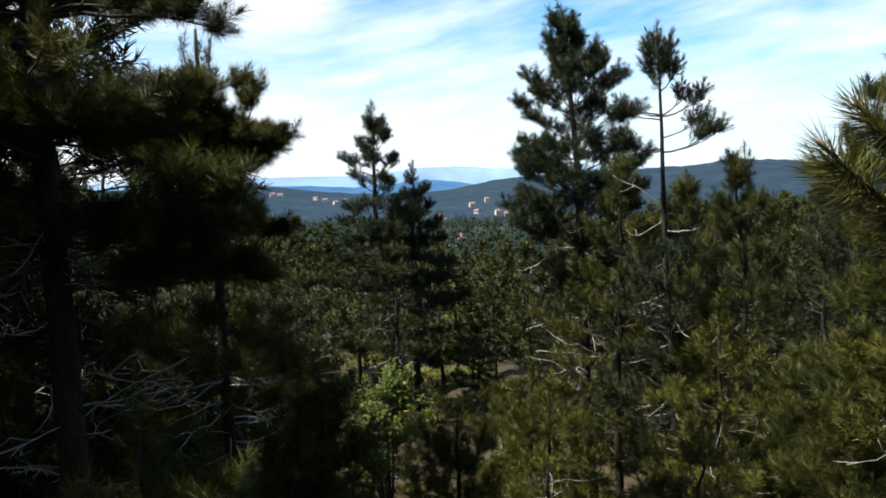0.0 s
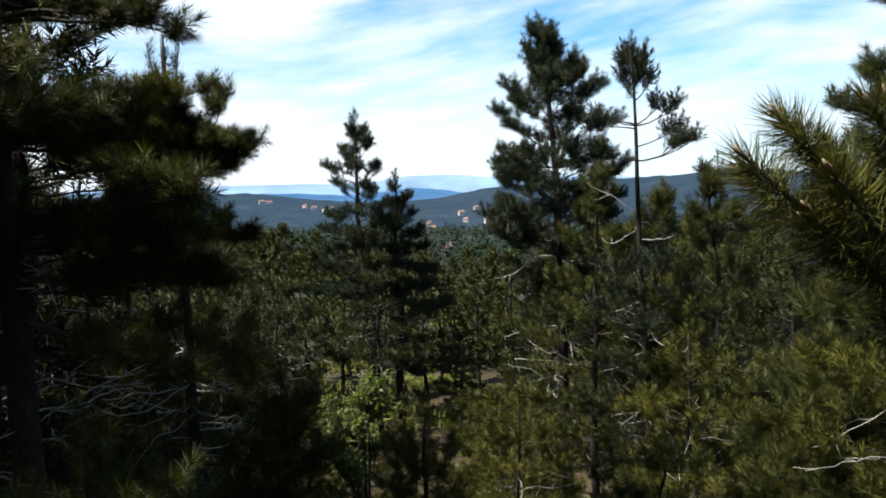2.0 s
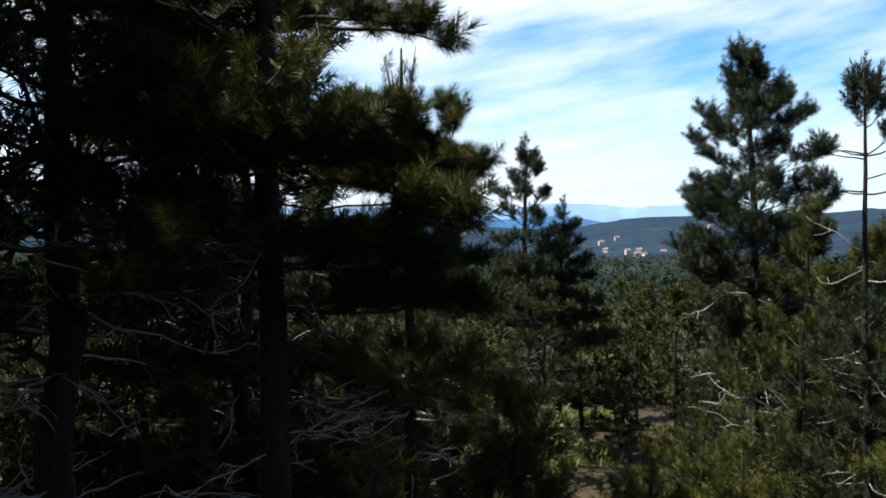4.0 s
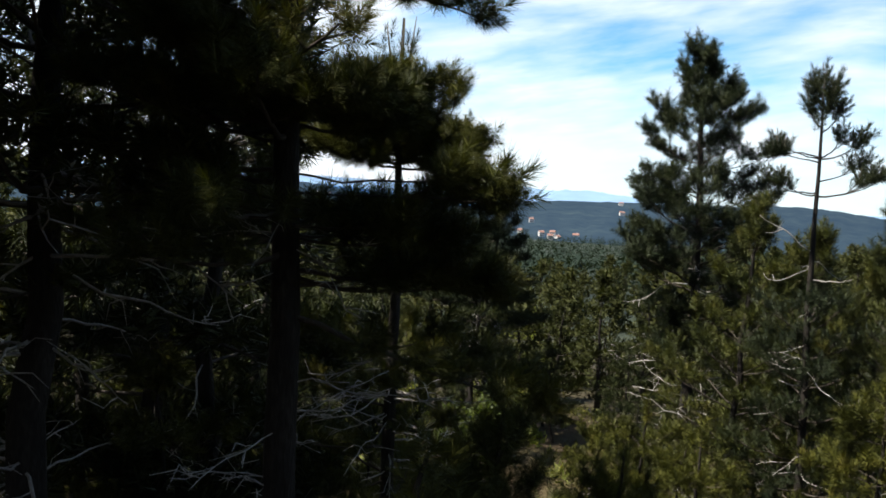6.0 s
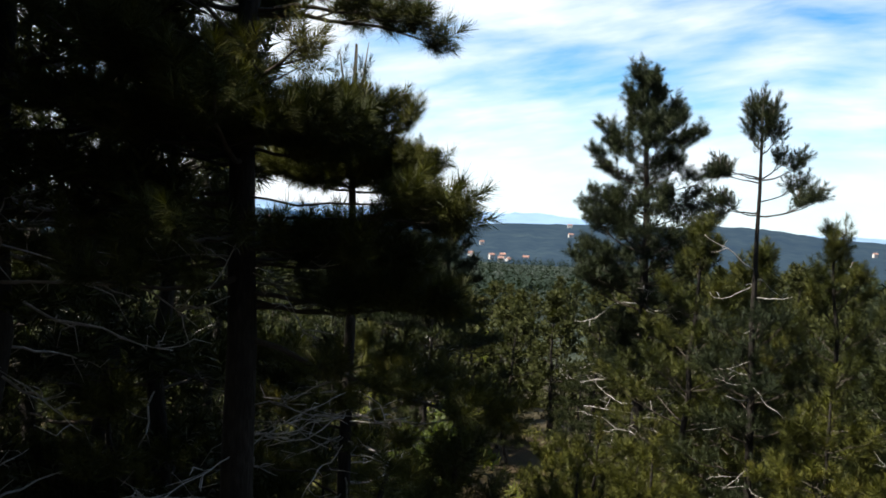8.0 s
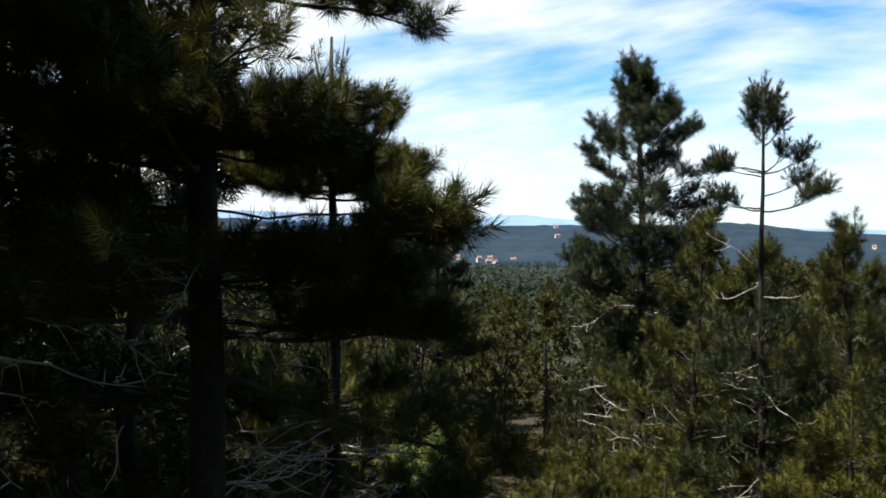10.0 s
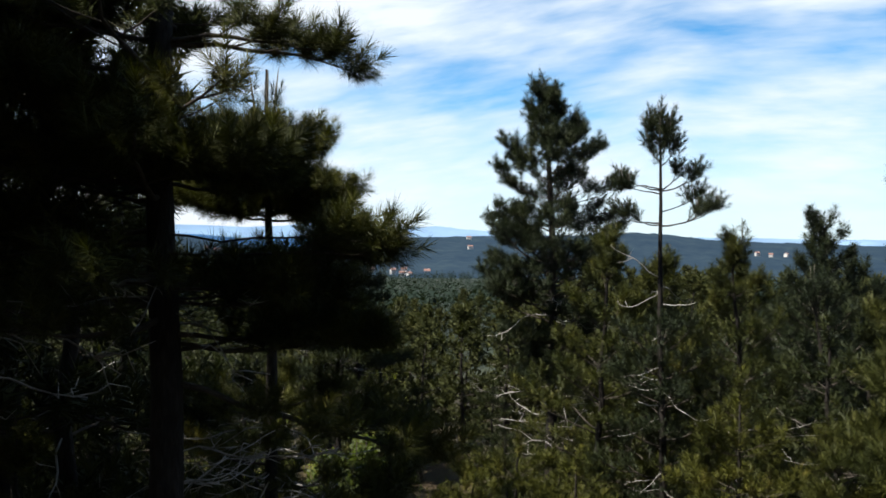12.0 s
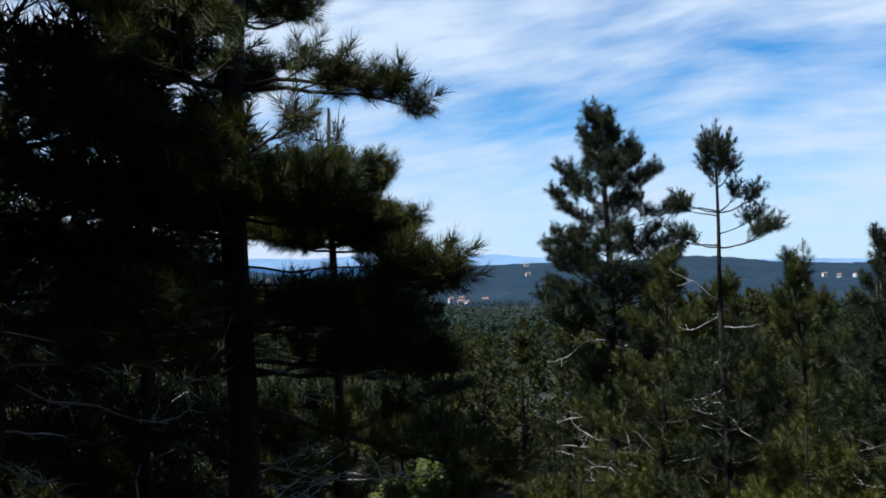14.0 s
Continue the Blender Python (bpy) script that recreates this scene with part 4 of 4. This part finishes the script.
def mid(a, d):
    # two lanes that open on meadows
    b = math.degrees(math.atan2(d * math.sin(radians(a)) - 0.6, d * math.cos(radians(a))))
    if 1.5 < b < 2.4 or -9.9 < b < -9.2:
        return 9.5 if b > 0 else 11.0
    return float(np.interp(a, [-30, -12, -8, -5, -2, 2, 7, 10, 14, 22, 30], [0.8, 0.9, 1.0, 1.5, 2.8, 3.5, 3.2, 2.0, 1.4, 0.6, 0.6])) + rng.uniform(0, 1.2)


plant(YOUNG, 15, (6, 15, -4, 13), (2.0, 3.8), low, 1.5)
plant(YOUNG, 5, (6, 10, 13, 36), (1.6, 3.0), low, 1.7)
plant(YOUNG, 20, (6, 16, -34, -4), (1.2, 2.6), low, 1.4)
plant(HALF, 30, (8.5, 22, 8, 38), (3.5, 6.0), low, 1.6)
plant(HALF, 22, (9, 26, -38, -5), (3.5, 6.0), low, 1.9)
plant(HALF, 14, (20, 26, -38, 40), (3.6, 6.6), mid, 1.7)
plant(FARP, 90, (21, 46, -38, 40), (3.6, 6.6), mid, 1.7)
# pines added beside and behind the eye, mostly unseen, to throw shade
for x, y, h, k in ((-6.1, 6.0, 8.6, 1), (-4.3, 0.6, 8.0, 4), (-5.7, 3.9, 9.0, 2), (-6.6, 3.1, 9.5, 0), (-4.9, 2.8, 7.4, 1), (-5.3, 4.9, 7.8, 1), (-7.6, 6.2, 9.4, 0), (-3.2, -2.4, 8.8, 3), (-0.9, -3.6, 9.4, 4),
                   (1.6, -3.0, 8.7, 0), (3.8, -1.6, 9.1, 1), (-5.2, -1.6, 9.3, 2), (0.6, -6.2, 9.8, 3), (-2.4, -6.5, 9.0, 4), (5.3, 1.8, 8.2, 2), (-8.6, 2.4, 9.5, 3)):
    src, own = (TALL[k % 2], 9.0) if (x > -6.5 and y > 1) else (FARP[k], 7.0)
    c = copy_thing(src, pose(x, y, foot(x, y)[2], 0, 0, 67 * k + 31 * x))
    c.scale = (h / own * 1.15, h / own * 1.15, h / own)
    c["label"], c["group"] = "tall dark pine added beside and behind the view to cast shade", "dense wood pines"
    taken.append((x, y))
for x, y, h, k in ((-3.4, 7.8, 6.2, 2), (-4.5, 8.2, 7.4, 0), (-4.0, 11.2, 5.5, 1), (-4.9, 12.6, 6.0, 2), (-3.7, 14.0, 4.2, 3), (-5.6, 9.8, 6.2, 4)):
    copy_thing(HALF[k], pose(x, y, foot(x, y)[2], 0, 0, 50 * k)).scale = (h / 5.2,) * 3
    taken.append((x, y))
plant(FARP, 85, (40, 110, -36, 40), (5.5, 9.0), mid, 3.2)
for v in YOUNG + HALF + FARP + TALL:
    for c in list(v.children_recursive):
        bpy.data.objects.remove(c)
    bpy.data.objects.remove(v)


# ---- woods in the valley ----
def far_woods(name, label, n, d0, d1, size, mat, seed):
    """Uncounted tree crowns: each a loose cone of leafy flakes."""
    r = np.random.default_rng(seed)
    d = np.sqrt(r.uniform(d0 ** 2, d1 ** 2, n)); a = np.radians(r.uniform(-42, 46, n))
    x, y = d * np.sin(a), d * np.cos(a)
    keep = np.sin(x * 0.021 + 1) * np.cos(y * 0.017) + r.normal(0, 0.4, n) > -0.75
    x, y = x[keep], y[keep]
    top = 1.6 - np.hypot(x, y) * np.tan(np.radians(np.interp(np.degrees(np.arctan2(x, y)), [-8, -3, 8, 13], [1.6, 3.2, 3.2, 1.6])))
    h = np.where(np.hypot(x, y) < 250, np.clip(top - ground_z(x, y), 1.5, 99), 99)
    h = np.minimum(h, r.uniform(*size, len(x))); w = h * r.uniform(0.28, 0.45, len(x))
    k = 40
    t = r.random((len(x), k)) ** 1.4
    an = r.random((len(x), k)) * 2 * np.pi
    rad = (1 - t) ** 0.7 * w[:, None] * np.sqrt(r.random((len(x), k))) * 1.1
    c = np.stack([x[:, None] + rad * np.cos(an), y[:, None] + rad * np.sin(an), ground_z(x, y)[:, None] + h[:, None] * (0.12 + 0.85 * t)], -1).reshape(-1, 3)
    s = np.repeat(h, k) * 0.068
    v = c[:, None] + r.normal(0, 1, (len(c), 3, 3)) * s[:, None, None] * np.array([0.8, 0.8, 0.5])
    mid_ = np.stack([np.repeat(x, k), np.repeat(y, k), np.repeat(ground_z(x, y) + h * 0.35, k)], 1)
    out = np.repeat(unit(unit(c - mid_) + [0, 0, 0.35]), 3, axis=0)
    v, f = rounded(v.reshape(-1, 3), np.arange(len(c) * 3).reshape(-1, 3), out)
    ob = tagged(piece(name, v, f, mat, smooth=True), label, "woods", kind="stuff")
    ob.data.normals_split_custom_set_from_vertices(out.tolist())
    return ob


# the cool cast of distant haze is mixed into this leaf colour
M_WOODS = leafy("valley_woods", [(0.0, (0.010, 0.016, 0.014)), (0.5, (0.020, 0.030, 0.024)), (1.0, (0.036, 0.046, 0.034))], through_share=0.1, patch=0.02, gloss=0.0)
far_woods("near_valley_woods", "dark mixed woods on the valley floor", 3000, 75, 320, (5, 9), M_WOODS, 5)
far_woods("far_valley_woods", "woods far down the valley, tinted bluish for haze", 5200, 300, 1000, (6, 10), M_WOODS, 6)


# ---- undergrowth ----
def undergrowth(name, label, n, d0, d1, a0, a1, high, flake, per, mat, seed):
    """Low bushes and grass that nobody could count."""
    r = np.random.default_rng(seed)
    d = np.sqrt(r.uniform(d0 ** 2, d1 ** 2, n)); a = np.radians(r.uniform(a0, a1, n))
    x, y = d * np.sin(a) - 0.5, d * np.cos(a)
    h = r.uniform(*high, n)
    off = r.normal(0, 1, (n, per, 3)) * (h * 0.55)[:, None, None] * np.array([1, 1, 0.0])
    px, py = x[:, None] + off[..., 0], y[:, None] + off[..., 1]
    c = np.stack([px, py, ground_z(px, py) + h[:, None] * r.random((n, per)) * np.exp(-(off[..., 0] ** 2 + off[..., 1] ** 2) / (h[:, None] * 0.9) ** 2)], -1).reshape(-1, 3)
    d1_ = unit(r.normal(0, 1, c.shape) + [0, 0, 0.8]); sd = unit(np.cross(d1_, r.normal(0, 1, c.shape)))
    L = r.uniform(*flake, len(c))[:, None]
    v = np.stack([c - sd * L * 0.16, c + sd * L * 0.16, c + d1_ * L], 1).reshape(-1, 3)
    return tagged(piece(name, v, np.arange(len(v)).reshape(-1, 3), mat), label, "undergrowth", kind="stuff")


undergrowth("undergrowth", "low yellow-green bushes and heath on the slope", 320, 6, 30, -8, 42, (0.2, 0.6), (0.06, 0.13), 90, M_NEEDLE_WARM, 8)
undergrowth("undergrowth", "low bushes and tall grass in the openings", 260, 18, 45, -14, 4, (0.15, 0.45), (0.12, 0.3), 60, M_GRASS, 9)


undergrowth("meadow_grass", "bright yellow-green grass of an open meadow below", 300, 48, 76, 1.0, 3.0, (0.2, 0.5), (0.25, 0.5), 60, M_GRASS, 10)
undergrowth("meadow_grass", "bright yellow-green grass in a clearing", 240, 34, 52, -10.5, -8.5, (0.2, 0.5), (0.2, 0.4), 60, M_GRASS, 11)


# ---- shrubs ----
def shrub(x, y, top, width, leaves, seed):
    r = np.random.default_rng(seed)
    g = float(ground_z(x, y)) - 0.05
    h = top - g
    ob = new("leafy_shrub"); ob.location = (x, y, g)
    tagged(ob, "light green broad-leaved shrub among the pines", "shrub")
    tb, tips = Tubes(), []
    for i in range(11):
        a, lean = r.random() * 6.28, r.uniform(0.05, 0.5) * width
        end = np.array([math.cos(a) * lean, math.sin(a) * lean, h * r.uniform(0.6, 1.0)])
        mid_ = end * 0.5 + np.array([r.normal(0, 0.06), r.normal(0, 0.06), 0.1])
        tb.add([[0, 0, 0], mid_, end], [0.02, 0.012, 0.004], 5)
        for _ in range(9):
            q = mid_ + (end - mid_) * r.random()
            e = q + r.normal(0, 1, 3) * [0.2, 0.2, 0.13] + [0, 0, 0.12]
            tb.add([q, (q + e) / 2 + [0, 0, 0.02], e], [0.005, 0.004, 0.002], 4)
            tips.append((q, e))
    piece("stem", *tb.data(), M_TWIG, ob, smooth=True)
    v, f = [], []
    for i in range(leaves):
        q, e = tips[int(r.integers(len(tips)))]
        c = q + (e - q) * r.uniform(0.2, 1.1) + r.normal(0, 0.045, 3)
        d = unit(r.normal(0, 1, 3) + [0, 0, 0.2] + (e - q) * 2)
        sd = unit(np.cross(d, r.normal(0, 0.35, 3) + [0, 0, 1.0]))
        L, Wd = r.uniform(0.06, 0.1), r.uniform(0.022, 0.035)
        o = len(v)
        up = np.cross(sd, d)
        v += [c, c + d * L * 0.45 + sd * Wd + up * 0.008, c + d * L, c + d * L * 0.45 - sd * Wd + up * 0.008]
        f += [[o, o + 1, o + 2], [o, o + 2, o + 3]]
    piece("leafage", v, f, M_LEAF, ob)


shrub(-1.0, 12.9, -1.05, 1.8, 4600, 3)


# ---- village ----
HILL = [(-62, 0.4), (-16, 0.5), (-12, 0.45), (-9, 0.05), (-6, -0.3), (-2, -0.35), (0.5, -0.2), (2.5, 0.15), (4.5, 0.4), (8, 0.55), (14, 0.6), (17, 0.75), (19.5, 0.95), (22, 0.85), (24, 0.6), (28, 0.42), (34, 0.3), (62, 0.3)]


def on_land(az, el):
    """The first place on the land seen at that bearing and height angle."""
    for d in np.linspace(120, 2600, 800):
        x, y = d * math.sin(radians(az)), d * math.cos(radians(az))
        z = float(ground_z(x, y))
        if d > 950:
            top = 1.6 + math.tan(radians(float(np.interp(az, [p[0] for p in HILL], [p[1] for p in HILL])))) * 2600
            z = max(z, -38.5 + (top + 38.5) * math.sin((d - 950) / 1650 * math.pi / 2) ** 1.3)
        if z - 1.6 >= d * math.tan(radians(el)):
            return x, y, z, d
    return x, y, z, d


M_WALL = rough_stuff("rendered_wall", [(0.3, (0.42, 0.40, 0.39)), (0.7, (0.62, 0.60, 0.58))], 0.8, bump=0.2)
M_ROOF = rough_stuff("clay_roof_tiles", [(0.3, (0.17, 0.095, 0.08)), (0.7, (0.27, 0.16, 0.135))], 1.5, bump=0.5)
M_PANE = rough_stuff("dark_window_glass", [(0.3, (0.02, 0.025, 0.03)), (0.7, (0.05, 0.055, 0.06))], 1, rough=0.15, bump=0.0)


def block(x0, x1, y0, y1, z0, z1):
    v = [(x, y, z) for x in (x0, x1) for y in (y0, y1) for z in (z0, z1)]
    q = [(0, 1, 3, 2), (4, 6, 7, 5), (0, 4, 5, 1), (2, 3, 7, 6), (0, 2, 6, 4), (1, 5, 7, 3)]
    return v, [t for a, b, c, d in q for t in ((a, b, c), (a, c, d))]


def house(az, el, w, dp, h, turn, roof=M_ROOF, rise=1.9):
    x, y, z, d = on_land(az, el)
    w, dp = w * 0.65, dp * 0.7
    ob = new("village_house"); ob.location, ob.rotation_euler = (x, y, z - 0.4), (0, 0, radians(turn))
    tagged(ob, "small pale house with an orange tiled roof in the valley", "house", "village houses")
    piece("wall", *block(-w / 2, w / 2, -dp / 2, dp / 2, 0, h), M_WALL, ob)
    o, t = 0.5, 0.25
    prof = [(-dp / 2 - o, h - 0.25), (0, h + rise), (dp / 2 + o, h - 0.25), (dp / 2 + o, h - 0.25 + t), (0, h + rise + t), (-dp / 2 - o, h - 0.25 + t)]
    v = [(sx * (w / 2 + o), py, pz) for sx in (-1, 1) for py, pz in prof]
    f = []
    for i in range(6):
        j = (i + 1) % 6
        f += [(i, j, j + 6), (i, j + 6, i + 6)]
    for b in (0, 6):
        f += [(b, b + 1, b + 4), (b, b + 4, b + 5), (b + 1, b + 2, b + 3), (b + 1, b + 3, b + 4)]
    rf = piece("roof", v, f, roof, ob)
    piece("chimney", *block(w * 0.2, w * 0.2 + 0.7, -0.35, 0.35, h + rise * 0.5, h + rise + 0.9), M_WALL, rf)
    for sx in (-1, 1):
        piece("gable", [(sx * (w / 2 - 0.02 - k), py, pz) for k in (0, 0.2) for py, pz in ((-dp / 2, h), (0, h + rise - 0.1), (dp / 2, h))], [(0, 1, 2), (3, 5, 4)], M_WALL, ob)
    for lev in range(int(h // 2.7)):
        for k in range(3):
            cx = -w / 2 + w * (k + 0.5) / 3
            piece("window", *block(cx - 0.5, cx + 0.5, -dp / 2 - 0.05, -dp / 2 + 0.05, 0.9 + lev * 2.7, 2.2 + lev * 2.7), M_PANE, ob)


for az, el, w, dp, h, turn in ((3.6, -2.05, 9, 7, 5.6, 20), (4.35, -2.0, 10, 7, 5.6, -15), (4.7, -2.15, 8, 7, 3.2, 40), (4.2, -2.25, 9, 8, 5.6, 5), (5.9, -1.95, 11, 7, 3.2, -10), (2.9, -1.15, 10, 7, 5.6, 10),
                               (1.9, -1.45, 12, 8, 5.6, 15), (2.2, -2.0, 9, 7, 5.6, -30), (0.0, -2.35, 9, 7, 3.2, 0), (-0.3, -2.2, 8, 7, 5.6, 25), (8.7, 0.35, 16, 10, 6, 0), (8.8, -0.3, 14, 8, 5.6, 10),
                               (-7.9, -0.75, 16, 9, 5.6, 10), (-8.5, -0.62, 13, 8, 5.6, -20), (-7.2, -0.95, 12, 9, 5.6, 30), (-10.8, -0.3, 18, 9, 5.6, 0), (-11.3, -0.25, 15, 9, 6, 20), (-6.6, -0.8, 12, 8, 5.6, -10),
                               (27.2, -0.42, 11, 8, 5.6, 5), (28.0, -0.5, 10, 8, 5.6, -25), (28.9, -0.45, 12, 9, 5.6, 40), (26.0, -1.1, 11, 8, 5.6, 30), (22.6, -2.4, 9, 7, 5.6, 20), (0.9, -4.2, 8, 7, 3.2, 35)):
    house(az, el, w, dp, h, turn)
